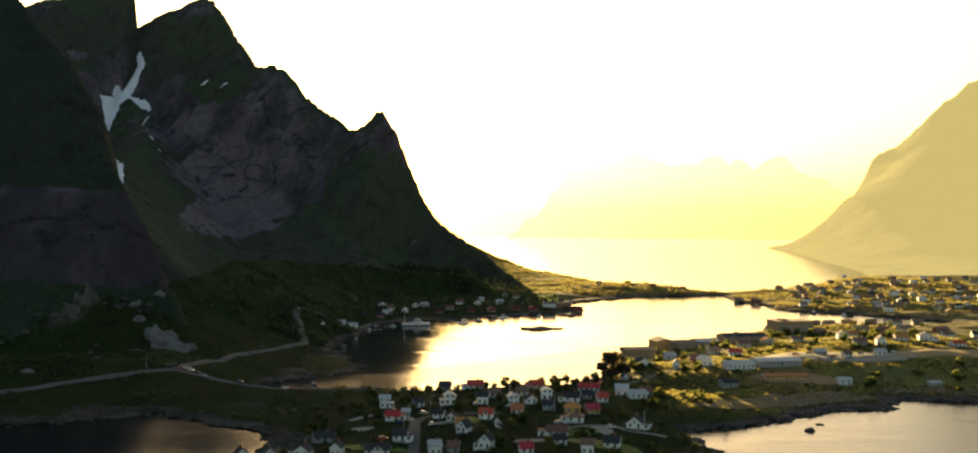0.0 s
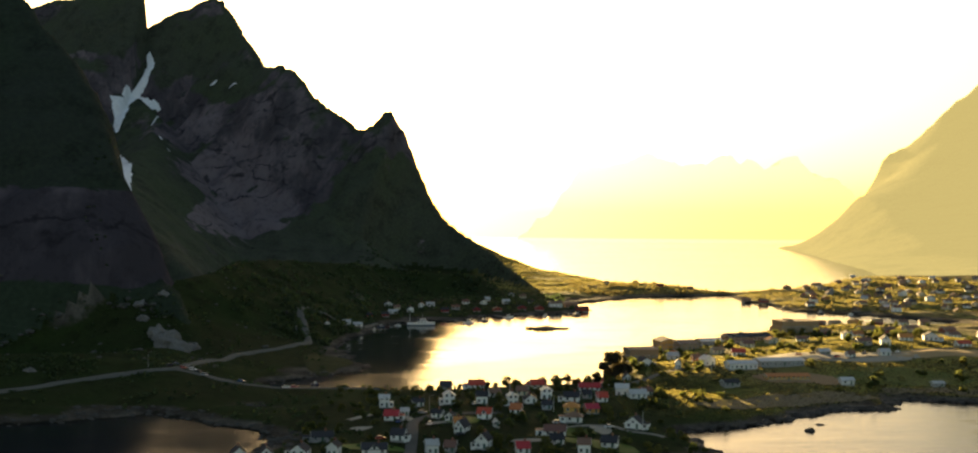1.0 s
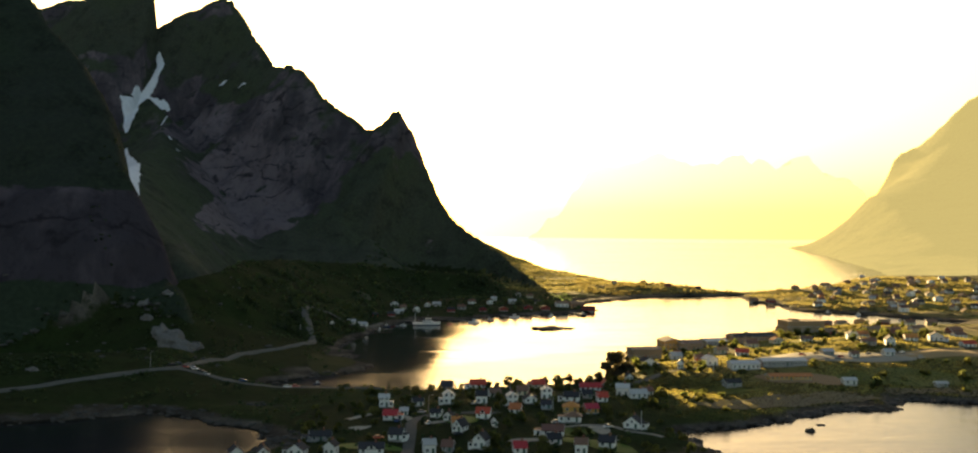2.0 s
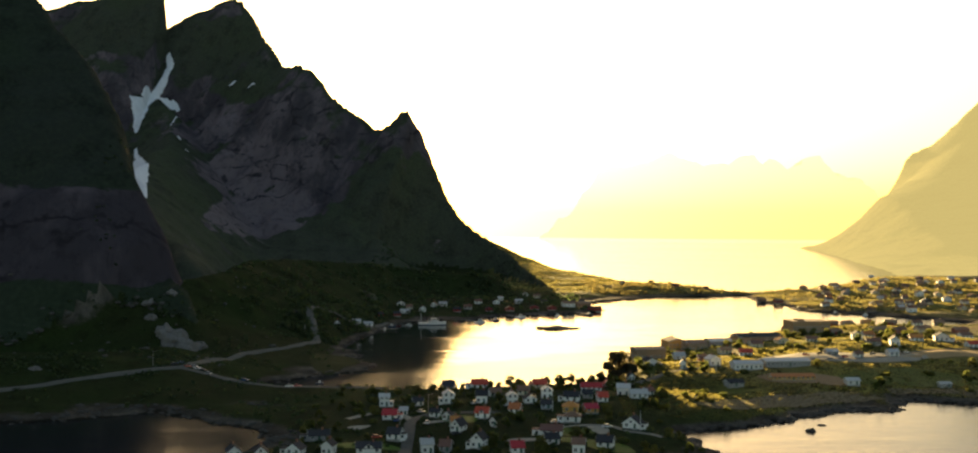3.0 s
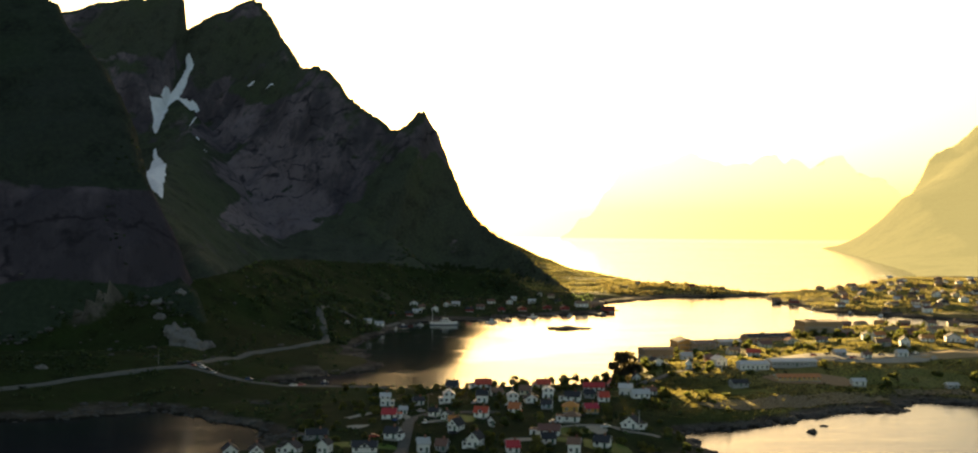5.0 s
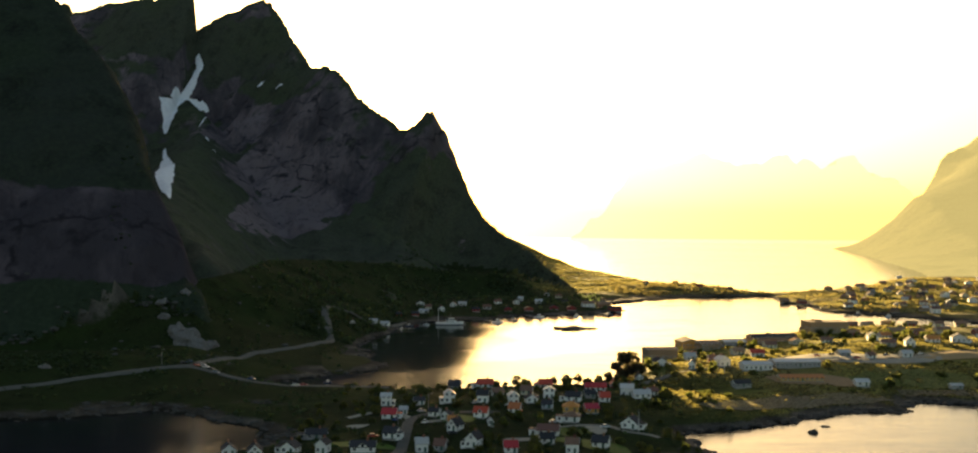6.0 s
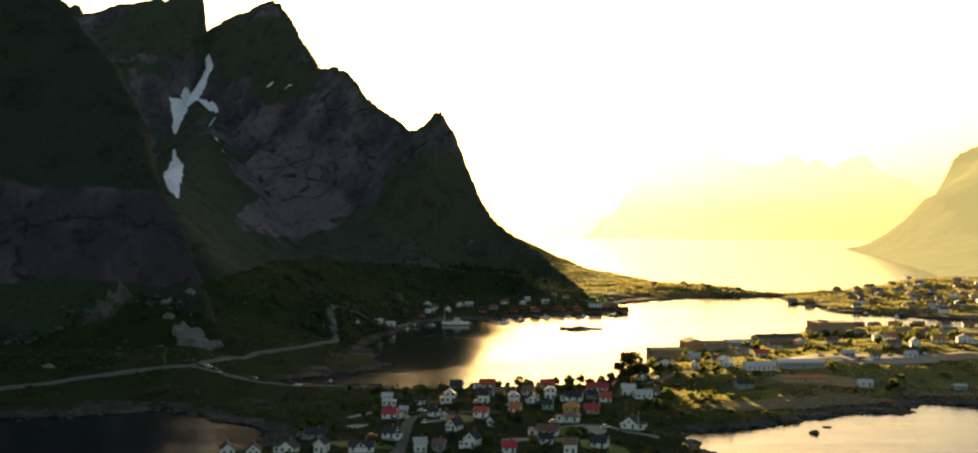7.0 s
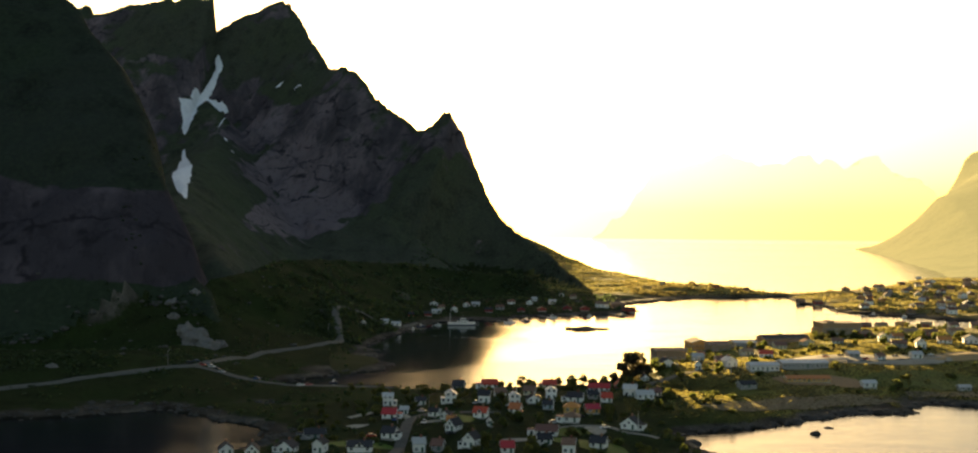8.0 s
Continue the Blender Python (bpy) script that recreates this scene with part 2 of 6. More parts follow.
ROOFS = {
    "red": plain("red_roof_tiles", (0.50, 0.045, 0.045), 0.7, grain=1.2),
    "dark": plain("dark_slate_roof", (0.05, 0.05, 0.058), 0.85, grain=1.2, gloss=0.08),
    "brown": plain("brown_roof_tiles", (0.20, 0.105, 0.08), 0.75, grain=1.2),
    "orange": plain("orange_roof_tiles", (0.55, 0.20, 0.07), 0.75, grain=1.2),
    "grey": plain("grey_sheet_roof", (0.48, 0.48, 0.48), 0.5, grain=0.8, gloss=0.5),
    "turf": plain("rusty_sheet_roof", (0.28, 0.17, 0.11), 0.7, grain=0.8),
}
M_CONCRETE = plain("rough_concrete", (0.33, 0.32, 0.30), 0.9)
M_TRIM = plain("white_trim_paint", (0.78, 0.78, 0.76), 0.6, relief=0)
M_GLASS = plain("dark_window_glass", (0.025, 0.03, 0.035), 0.06, relief=0, spread=0.1)
M_DOOR = plain("dark_green_door_paint", (0.06, 0.12, 0.09), 0.6, relief=0)
M_BRICK = plain("chimney_brick", (0.28, 0.13, 0.09), 0.9)
M_ASPHALT = plain("grey_asphalt", (0.12, 0.115, 0.105), 0.9, grain=0.5, gloss=0.04)
M_GRAVEL = plain("pale_gravel", (0.33, 0.30, 0.25), 0.95, grain=0.6, gloss=0.04)
M_SOIL = plain("brown_trodden_soil", (0.36, 0.235, 0.13), 0.95, grain=0.3, gloss=0.04)
M_BANK = plain("brown_heath_and_stones", (0.20, 0.158, 0.105), 0.95, grain=0.35, spread=0.55, relief=0.8, gloss=0.04)
M_HEATH = plain("dark_heath_grass", (0.042, 0.050, 0.020), 0.95, grain=0.3, spread=0.5, relief=0.8, gloss=0.03)
M_LAWN = plain("mown_lawn", (0.075, 0.12, 0.022), 0.7, grain=0.5, relief=0.5, gloss=0.04)
M_MEADOW = plain("tall_meadow_grass", (0.085, 0.10, 0.022), 0.7, grain=0.35, relief=0.5, gloss=0.04)
M_SNOW = plain("old_snow", (0.82, 0.84, 0.88), 0.7, grain=0.04, spread=0.08, vary=0.02)
M_ROCK = plain("pale_lichen_rock", (0.085, 0.08, 0.075), 0.9, grain=0.5, spread=0.45, relief=0.6, gloss=0.04)
M_SCREE = plain("pale_scree_rock", (0.165, 0.155, 0.15), 0.9, grain=0.4, spread=0.4, relief=0.6, gloss=0.04)
M_WET_ROCK = plain("dark_wet_rock", (0.045, 0.04, 0.035), 0.6, grain=0.6, spread=0.4, relief=0.6)
M_BARK = plain("birch_bark", (0.19, 0.17, 0.15), 0.9)
M_PLANK = plain("grey_pier_planks", (0.23, 0.20, 0.17), 0.85, stretch=(6, 0.3, 1))
M_HULL = plain("dark_blue_hull_paint", (0.035, 0.05, 0.09), 0.4, relief=0)
M_WHITE_HULL = plain("white_hull_paint", (0.75, 0.75, 0.74), 0.4, relief=0)
M_STEEL = plain("galvanised_steel", (0.35, 0.36, 0.37), 0.45, 0.7, relief=0)
M_RUBBER = plain("black_rubber", (0.02, 0.02, 0.02), 0.85, relief=0)
CAR_PAINT = {k: plain(k + "_car_paint", c, 0.3, relief=0, spread=0.05) for k, c in
             (("white", (0.75, 0.75, 0.75)), ("silver", (0.45, 0.46, 0.48)), ("black", (0.02, 0.02, 0.022)), ("red", (0.42, 0.03, 0.03)), ("blue", (0.04, 0.09, 0.24)))}


def leaf_material(name, color, warm, gaps=0.0):
    """Leaves that let light through; gaps: the open share between the small leaves of a spray."""
    m, n, l, b = material(name, 0.7)
    geo, info = n.new("ShaderNodeNewGeometry"), n.new("ShaderNodeObjectInfo")
    col = mix_color(n, l, geo.outputs["Random Per Island"], tuple(0.6 * c for c in color), tuple(1.35 * c for c in color))
    col = mix_color(n, l, math_node(n, l, 'MULTIPLY', info.outputs["Random"], 0.6), col, warm)
    l.new(col, b.inputs["Base Color"])
    tr, ad = n.new("ShaderNodeBsdfTranslucent"), n.new("ShaderNodeMixShader")
    through_leaf = n.new("ShaderNodeHueSaturation")
    through_leaf.inputs["Hue"].default_value, through_leaf.inputs["Saturation"].default_value, through_leaf.inputs["Value"].default_value = 0.49, 1.0, 2.2
    l.new(col, through_leaf.inputs["Color"])
    l.new(through_leaf.outputs[0], tr.inputs["Color"])
    ad.inputs[0].default_value = 0.62
    l.new(b.outputs[0], ad.inputs[1])
    l.new(tr.outputs[0], ad.inputs[2])
    hole, mx = n.new("ShaderNodeBsdfTransparent"), n.new("ShaderNodeMixShader")
    mx.inputs[0].default_value = gaps
    l.new(ad.outputs[0], mx.inputs[1])
    l.new(hole.outputs[0], mx.inputs[2])
    l.new(mx.outputs[0], n["Material Output"].inputs[0])
    return m


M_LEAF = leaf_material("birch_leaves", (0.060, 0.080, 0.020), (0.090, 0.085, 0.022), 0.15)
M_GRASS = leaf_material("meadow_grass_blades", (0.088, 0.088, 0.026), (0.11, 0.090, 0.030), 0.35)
# birch leaves again, lighter and golden: sun and haze put into the colour
M_LEAF_LIT = leaf_material("sun_tinted_birch_leaves", (0.105, 0.098, 0.034), (0.13, 0.10, 0.038), 0.4)
# spruce, and shaded birch and shrubs with the shade put into their colour
M_LEAF_DARK = leaf_material("spruce_needles_and_shaded_leaves", (0.025, 0.045, 0.018), (0.035, 0.05, 0.02))
M_LEAF_RED = leaf_material("copper_leaves", (0.045, 0.042, 0.020), (0.058, 0.048, 0.022))
# ---- plan of the land ----
OUTER = [(-1600, 560), (-700, 575), (-380, 580), (-212, 585), (-185, 589), (-162, 608), (-149, 617), (-129, 605), (-109, 585),
         (-89, 563), (-78, 545), (-81, 530), (-90, 510), (-102, 470), (-105, 425), (-40, 405), (60, 410), (112, 455),
         (116, 515), (110, 550), (106, 564), (123, 574), (150, 591), (176, 617), (200, 633), (225, 641), (238, 665),
         (251, 676), (266, 670), (290, 652), (340, 640), (420, 650), (520, 690), (700, 760), (2600, 900)]
FJORD = [(2600, 4400), (1700, 4350), (1250, 4150), (1040, 3950), (960, 3720), (934, 3600), (900, 3236), (782, 2525),
         (725, 2158), (670, 1960), (570, 1810), (485, 1690), (410, 1600), (350, 1570), (300, 1620), (255, 1700),
         (225, 1800), (195, 1950), (170, 2100), (130, 2280), (60, 2440), (-60, 2500), (-200, 2540), (-380, 2700), (-600, 3200), (-1600, 4000)]
LAGOON = [(-113, 710), (-84, 696), (-47, 699), (-12, 702), (24, 708), (60, 720), (93, 763), (116, 838), (152, 915), (193, 962),
          (225, 1005), (266, 1050), (319, 1112), (382, 1121), (450, 1138), (470, 1160), (440, 1192), (417, 1230), (369, 1280),
          (342, 1302), (339, 1370), (327, 1426), (331, 1528), (250, 1500), (217, 1474), (148, 1396), (112, 1325), (140, 1285),
          (134, 1260), (99, 1229), (61, 1204), (26, 1193), (3, 1140), (-31, 1155), (-62, 1105), (-78, 994), (-82, 903),
          (-63, 847), (-54, 785), (-66, 775), (-90, 757)]
# crest lines: x, y, height
MAIN_RIDGE = [(-1500, 2700, 620), (-1000, 2500, 520), (-864, 2450, 505), (-773, 2420, 496), (-687, 2380, 503), (-584, 2368, 506),
              (-578, 2368, 439), (-564, 2368, 447), (-540, 2368, 465), (-516, 2368, 476), (-470, 2368, 494), (-450, 2368, 498), (-436, 2358, 490), (-408, 2320, 460), (-376, 2250, 410), (-371, 2246, 404), (-340, 2180, 366), (-318, 2140, 342),
              (-294, 2080, 342), (-268, 2040, 333), (-250, 2020, 318), (-220, 1980, 281), (-176, 1940, 249), (-155, 1910, 229), (-137, 1890, 226),
              (-114, 1870, 242), (-106, 1858, 249), (-96, 1850, 248), (-82, 1848, 231), (-57, 1835, 173), (-36, 1820, 124), (-15, 1800, 92)]
# this end of the ridge is shaped along the light shaft's dark edge
RIDGE_END = [(-36, 1820, 122), (-15, 1800, 91), (20, 1765, 65), (50, 1735, 47), (75, 1660, 26), (105, 1520, 6)]
BUTTRESS = [(-196, 865, 52), (-202, 875, 75), (-219, 892, 99), (-249, 924, 140), (-271, 953, 175), (-300, 1000, 219), (-362, 1070, 281),
            (-430, 1130, 340), (-560, 1220, 430), (-800, 1350, 520), (-1500, 1500, 600)]
GULLY_RIB = [(-590, 2300, 330), (-510, 2150, 250), (-450, 1850, 190), (-410, 1538, 142), (-330, 1280, 95), (-235, 1050, 62)]
TERRACE = [(-205, 850, 46), (-180, 955, 54), (-185, 1100, 56), (-165, 1280, 50), (-100, 1400, 40), (20, 1440, 27)]
# the low headland behind the ridge, made up so that sun on it stands in for the light shaft: x, where its crest lies,
# the crest's height
SHAFT_HILL = ((-60, 2400, 78), (17, 2300, 53), (90, 2150, 23), (134, 1950, 11), (175, 1680, 5))
EAST_RIDGE = [(1048, 3920, 2), (1141, 3900, 20), (1213, 3880, 80), (1255, 3860, 152), (1296, 3840, 225), (1308, 3830, 273), (1325, 3825, 288), (1378, 3800, 314), (1428, 3780, 367), (1477, 3760, 426), (1526, 3740, 473), (1584, 3710, 524), (1720, 3640, 605), (2000, 3560, 640), (2450, 3450, 600)]
FAR_RIDGE = [(130, 4700, 4), (224, 4680, 22), (338, 4660, 126), (441, 4650, 265), (498, 4650, 293), (560, 4650, 300), (636, 4650, 317), (700, 4650, 341), (730, 4650, 332), (820, 4650, 302),
             (912, 4650, 305), (980, 4650, 342), (1020, 4650, 338), (1050, 4650, 310), (1096, 4640, 325), (1143, 4640, 288), (1240, 4630, 330), (1262, 4630, 332), (1292, 4620, 289),
             (1362, 4600, 258), (1404, 4570, 240), (1450, 4540, 190), (1500, 4520, 90), (1560, 4510, 8)]
HILLS = [(30, 585, 5.0, 80, 70), (90, 610, 3.0, 50, 60), (200, 760, 7.0, 90, 60), (300, 880, 6.0, 110, 90), (330, 1010, 4.0, 70, 60), (590, 1710, 9, 140, 270), (430, 1520, 2, 70, 90),
         (255, 1625, 5, 70, 70), (345, 1535, 2, 50, 20), (-165, 715, 8, 60, 40), (-175, 765, 9, 40, 30), (-300, 690, 14, 120, 60), (310, 800, 4, 60, 40), (-20, 1290, 4, 90, 60)]


def lattice(i, j, seed):
    h = (i.astype(np.int64) * 374761393 + j.astype(np.int64) * 668265263 + seed * 974711) & 0x7fffffff
    h = ((h ^ (h >> 13)) * 1274126177) & 0x7fffffff
    return ((h ^ (h >> 16)) & 0xffff) / 65535.0


def value_noise(x, y, seed=0):
    i, j = np.floor(x), np.floor(y)
    u, v = x - i, y - j
    u, v = u * u * u * (u * (u * 6 - 15) + 10), v * v * v * (v * (v * 6 - 15) + 10)
    a, b = lattice(i, j, seed), lattice(i + 1, j, seed)
    c, d = lattice(i, j + 1, seed), lattice(i + 1, j + 1, seed)
    return (a + (b - a) * u) * (1 - v) + (c + (d - c) * u) * v - 0.5


def fbm(x, y, size, octaves=5, seed=0, ridged=False):
    total, amp = np.zeros_like(x), 1.0
    for k in range(octaves):
        c, s = math.cos(0.7 * k), math.sin(0.7 * k)
        f = value_noise((c * x - s * y) / size + 17 * k, (s * x + c * y) / size - 9 * k, seed + k)
        total += amp * ((0.5 - 2 * np.abs(f)) if ridged else f)
        amp, size = amp * 0.5, size * 0.5
    return total


def inside_distance(x, y, poly):
    """Distance to the outline, positive inside it."""
    best, inside = np.full(x.shape, 1e18), np.zeros(x.shape, bool)
    for (ax, ay), (bx, by) in zip(poly, poly[1:] + poly[:1]):
        dx, dy = bx - ax, by - ay
        s = np.clip(((x - ax) * dx + (y - ay) * dy) / (dx * dx + dy * dy), 0, 1)
        best = np.minimum(best, (x - ax - s * dx) ** 2 + (y - ay - s * dy) ** 2)
        cross = (ay > y) != (by > y)
        if ay != by:
            inside ^= cross & (x < ax + (y - ay) * dx / (by - ay))
    return np.where(inside, 1, -1) * np.sqrt(best)


def crest(x, y, line, right=1.0):
    """Distance to a crest line, and the crest's height at the nearest place. right: how much steeper its right side falls."""
    best, height, side = np.full(x.shape, 1e18), np.zeros(x.shape), np.zeros(x.shape)
    for (ax, ay, az), (bx, by, bz) in zip(line, line[1:]):
        dx, dy = bx - ax, by - ay
        s = np.clip(((x - ax) * dx + (y - ay) * dy) / (dx * dx + dy * dy), 0, 1)
        d = (x - ax - s * dx) ** 2 + (y - ay - s * dy) ** 2
        near = d < best
        best, height = np.where(near, d, best), np.where(near, az + s * (bz - az), height)
        side = np.where(near, dx * (y - ay) - dy * (x - ax), side)
    return np.sqrt(best) * np.where(side < 0, right, 1.0), height


def broad(x, y, line):
    """The height of the crest nearby, evened out."""
    total, weight = np.zeros_like(x), np.zeros_like(x)
    for (ax, ay, az), (bx, by, bz) in zip(line, line[1:]):
        n = max(1, int(math.hypot(bx - ax, by - ay) / 12))
        for k in range(n):
            s = k / n
            w = 1 / ((x - ax - s * (bx - ax)) ** 2 + (y - ay - s * (by - ay)) ** 2 + 90) ** 2
            total, weight = total + w * (az + s * (bz - az)), weight + w
    return total / weight


def broad_rise(x, y, line, profile):
    """A smooth mountain: the height of the crest nearby, falling with the distance from it, in metres."""
    d, _ = crest(x, y, line)
    z = broad(x, y, line)
    return z * np.interp(d / np.clip(z / 280, 0.18, 1), *profile)


WALL = ([0, 0.06, 0.25, 0.40, 0.55, 0.75, 1.0, 1.4, 2.0, 2.8], [1, 0.925, 0.70, 0.53, 0.395, 0.255, 0.18, 0.12, 0.06, 0])
BULGE = ([0, 0.25, 0.5, 0.75, 0.92, 1.08, 1.3, 1.8, 2.6], [1, 0.93, 0.80, 0.58, 0.38, 0.26, 0.19, 0.08, 0])
LONG = ([0, 0.6, 1.2, 1.8, 2.4, 3.0], [1, 0.64, 0.36, 0.17, 0.06, 0])
APRON = ([0, 150, 400, 700, 1000, 1350, 1700], [1, 0.79, 0.54, 0.31, 0.15, 0.05, 0])
EVEN = ([0, 0.2, 0.6, 1.0, 1.35, 1.7], [1, 0.88, 0.55, 0.25, 0.08, 0])
CRAG = ([0, 50, 140, 240, 340], [1, 0.72, 0.40, 0.14, 0])


def rise(x, y, line, profile, rough=0.0, right=1.0, even=None):
    """Land that falls away from a crest line; even: the crest's height is evened out on the slopes west of x (with a soft edge), from a distance on (and over a reach)."""
    d, z = crest(x, y, line, right)
    if even is not None:
        z = z + (broad(x, y, line) - z) * np.clip((d - even[2]) / even[3], 0, 1) * np.clip((even[0] - x) / even[1], 0, 1)
    h = z * np.interp(d / np.maximum(z, 12), *profile)
    if rough:
        away = np.clip(d / 60, 0, 1) * np.clip(h / 60, 0, 1)
        h = h + rough * away * ((fbm(x, y, 170, 6, 3, True) - 0.3) * 42 + fbm(x, y, 36, 4, 8) * 12) + np.clip(h / 80, 0, 1) * rough * fbm(x, y, 22, 3, 5) * 7
    return h


def height(x, y):
    """The height of the land at plan places, the part that stands highest there (0 lowland, 1 to 4 mountains)."""
    wx, wy = x + 9 * fbm(x, y, 30, 4, 21), y + 9 * fbm(x, y, 30, 4, 33)
    d = inside_distance(wx, wy, OUTER + FJORD)
    d = np.minimum(d, -inside_distance(wx, wy, LAGOON))
    low = np.where(d < 0, np.maximum(0.28 * d, -14), 1.6 * (1 - np.exp(-d / 4)) + 5.0 * (1 - np.exp(-np.maximum(d, 0) / 90)))
    land = np.clip(d / 25, 0, 1)
    for hx, hy, hz, rx, ry in HILLS:
        low = low + land * hz * np.exp(-((x - hx) / rx) ** 2 - ((y - hy) / ry) ** 2)
    low = low + land * (fbm(x, y, 45, 5, 11) * 3.2) + np.clip(1 - np.abs(d - 5) / 14, 0, 1) * fbm(x, y, 9, 3, 14) * 2.2
    px, py = x + 16 * fbm(x, y, 90, 4, 41), y + 16 * fbm(x, y, 90, 4, 47)
    rx, ry, _ = zip(*MAIN_RIDGE, *RIDGE_END[2:])
    back = np.clip(1 - (y - np.interp(x, rx, ry)) / 110, 0, 1)
    main = np.maximum(np.maximum(rise(x, y, MAIN_RIDGE, WALL, 1.0, even=(-20, 80, 50, 130)), rise(x, y, RIDGE_END, WALL, 0.5)) * back, rise(px, py, GULLY_RIB, EVEN, 0.35))
    butt = rise(px, py, BUTTRESS, BULGE, 0.45, 5.5)
    terr = rise(px, py, TERRACE, LONG) + fbm(x, y, 60, 4, 77) * 4
    east = broad_rise(x, y, EAST_RIDGE, APRON) 
    east = east + np.clip(east / 40, 0, 1) * fbm(x, y, 420, 3, 61) * 7
    far = broad_rise(x, y, FAR_RIDGE, CRAG)
    far = far + np.clip(far / 60, 0, 1) * ((fbm(x, y, 120, 5, 3, True) - 0.3) * 22 + fbm(x, y, 30, 3, 5) * 10)
    hx, hy, hz = (np.array(c, float) for c in zip(*SHAFT_HILL))
    top_y, top_z = np.interp(x, hx, hy), np.interp(x, hx, hz) * np.clip((230 - x) / 50, 0, 1)
    head = top_z * np.where(y < top_y, np.clip((y - 1470) / (top_y - 1470), 0, 1), np.clip(1 - (y - top_y) / 140, 0, 1)) + fbm(x, y, 60, 4, 91) * 1.6
    shore = np.clip(d / 30, 0, 1)
    low = np.where(d > 0, np.maximum(np.maximum(low, terr * shore), head * shore), low)
    sea = np.where(d < 0, 40.0, 0.0)
    stack = np.stack([low, main * shore - 0.5 - sea, butt * shore - 1 - sea, east * np.clip(d / 190, 0, 1) - 0.5 - sea, far - 16])
    part = np.argmax(stack, axis=0)
    part = np.where((part == 0) & (x > 560) & (y > 1950) & (y < 4500), 5, part)
    top = np.take_along_axis(stack, (part % 5)[None], 0)[0]
    return top, np.where(part == 5, 3, part)
# ---- end of plan ----


def spaced(knots):
    """Grid lines: stretches (start, end, step)."""
    out = []
    for a, b, s in knots:
        out.extend(np.linspace(a, b, max(2, int(round((b - a) / s)) + 1))[:-1])
    return np.array(out + [knots[-1][1]])


GX = spaced([(-1500, -900, 30), (-900, -620, 10), (-620, -240, 6), (-240, 320, 4), (320, 560, 6), (560, 900, 13), (900, 1500, 11), (1500, 2500, 60)])
GY = spaced([(400, 780, 3.6), (780, 1300, 5), (1300, 1700, 8), (1700, 2420, 6), (2420, 3200, 26), (3200, 3900, 15), (3900, 4550, 30), (4550, 4760, 12)])
XX, YY = np.meshgrid(GX, GY)
ZZ, PART = height(XX, YY)
# the foot of the buttress, worn smooth
WORN = np.clip((XX + 345) / 30, 0, 1) * np.clip((-202 - XX) / 20, 0, 1) * np.clip((YY - 740) / 20, 0, 1) * np.clip((848 - YY) / 18, 0, 1)
for _ in range(14):
    mean = (np.roll(ZZ, 1, 0) + np.roll(ZZ, -1, 0) + np.roll(ZZ, 1, 1) + np.roll(ZZ, -1, 1)) / 4
    ZZ = ZZ + WORN * (mean - ZZ)


def ground_at(x, y):
    """Height of the ground sheet, between its grid lines."""
    i = int(np.clip(np.searchsorted(GX, x) - 1, 0, len(GX) - 2))
    j = int(np.clip(np.searchsorted(GY, y) - 1, 0, len(GY) - 2))
    u, v = (x - GX[i]) / (GX[i + 1] - GX[i]), (y - GY[j]) / (GY[j + 1] - GY[j])
    return float((ZZ[j, i] * (1 - u) + ZZ[j, i + 1] * u) * (1 - v) + (ZZ[j + 1, i] * (1 - u) + ZZ[j + 1, i + 1] * u) * v)


def sheet(name, wanted, mat, label, category, back=None):
    """The faces of the land that belong to the wanted parts, as one mesh."""
    nx, ny = len(GX), len(GY)
    owner = PART[:-1, :-1]
    mask = np.isin(owner, wanted).ravel()
    if back:
        line = np.array(back)
        mask &= (YY[:-1, :-1] < np.interp(XX[:-1, :-1], line[:, 0], line[:, 1]) - 4).ravel()
    jj, ii = np.meshgrid(np.arange(ny - 1), np.arange(nx - 1), indexing="ij")
    base = (jj * nx + ii).ravel()[mask]
    quads = np.stack([base, base + 1, base + nx + 1, base + nx], 1)
    used, back = np.unique(quads, return_inverse=True)
    verts = np.stack([XX.ravel()[used], YY.ravel()[used], ZZ.ravel()[used]], 1)
    me = bpy.data.meshes.new(name)
    me.from_pydata(verts.tolist(), [], back.reshape(-1, 4).tolist())
    me.materials.append(mat)
    me.shade_smooth()
    return tagged(new(name, me), label, category, kind="structure")


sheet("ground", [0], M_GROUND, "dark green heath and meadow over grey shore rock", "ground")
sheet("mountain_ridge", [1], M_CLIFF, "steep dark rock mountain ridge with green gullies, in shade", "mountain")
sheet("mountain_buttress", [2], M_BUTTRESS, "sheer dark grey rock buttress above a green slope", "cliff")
sheet("backdrop_mountain", [3], M_HAZY, "golden mountain with painted-in haze falling to the fjord", "mountain", EAST_RIDGE)
sheet("backdrop_range", [4], M_FAR, "pale jagged mountain range with painted-in haze across the fjord", "mountain", FAR_RIDGE)

me = bpy.data.meshes.new("water")
me.from_pydata([(-3000, -1500, 0), (3000, -1500, 0), (3000, 4400, 0), (1700, 4900, 0), (-1700, 4900, 0), (-3000, 4400, 0)], [], [(0, 1, 2, 3, 4, 5)])
me.materials.append(M_WATER)
tagged(new("water", me), "calm sea reflecting the bright golden evening sky", "water", kind="structure")
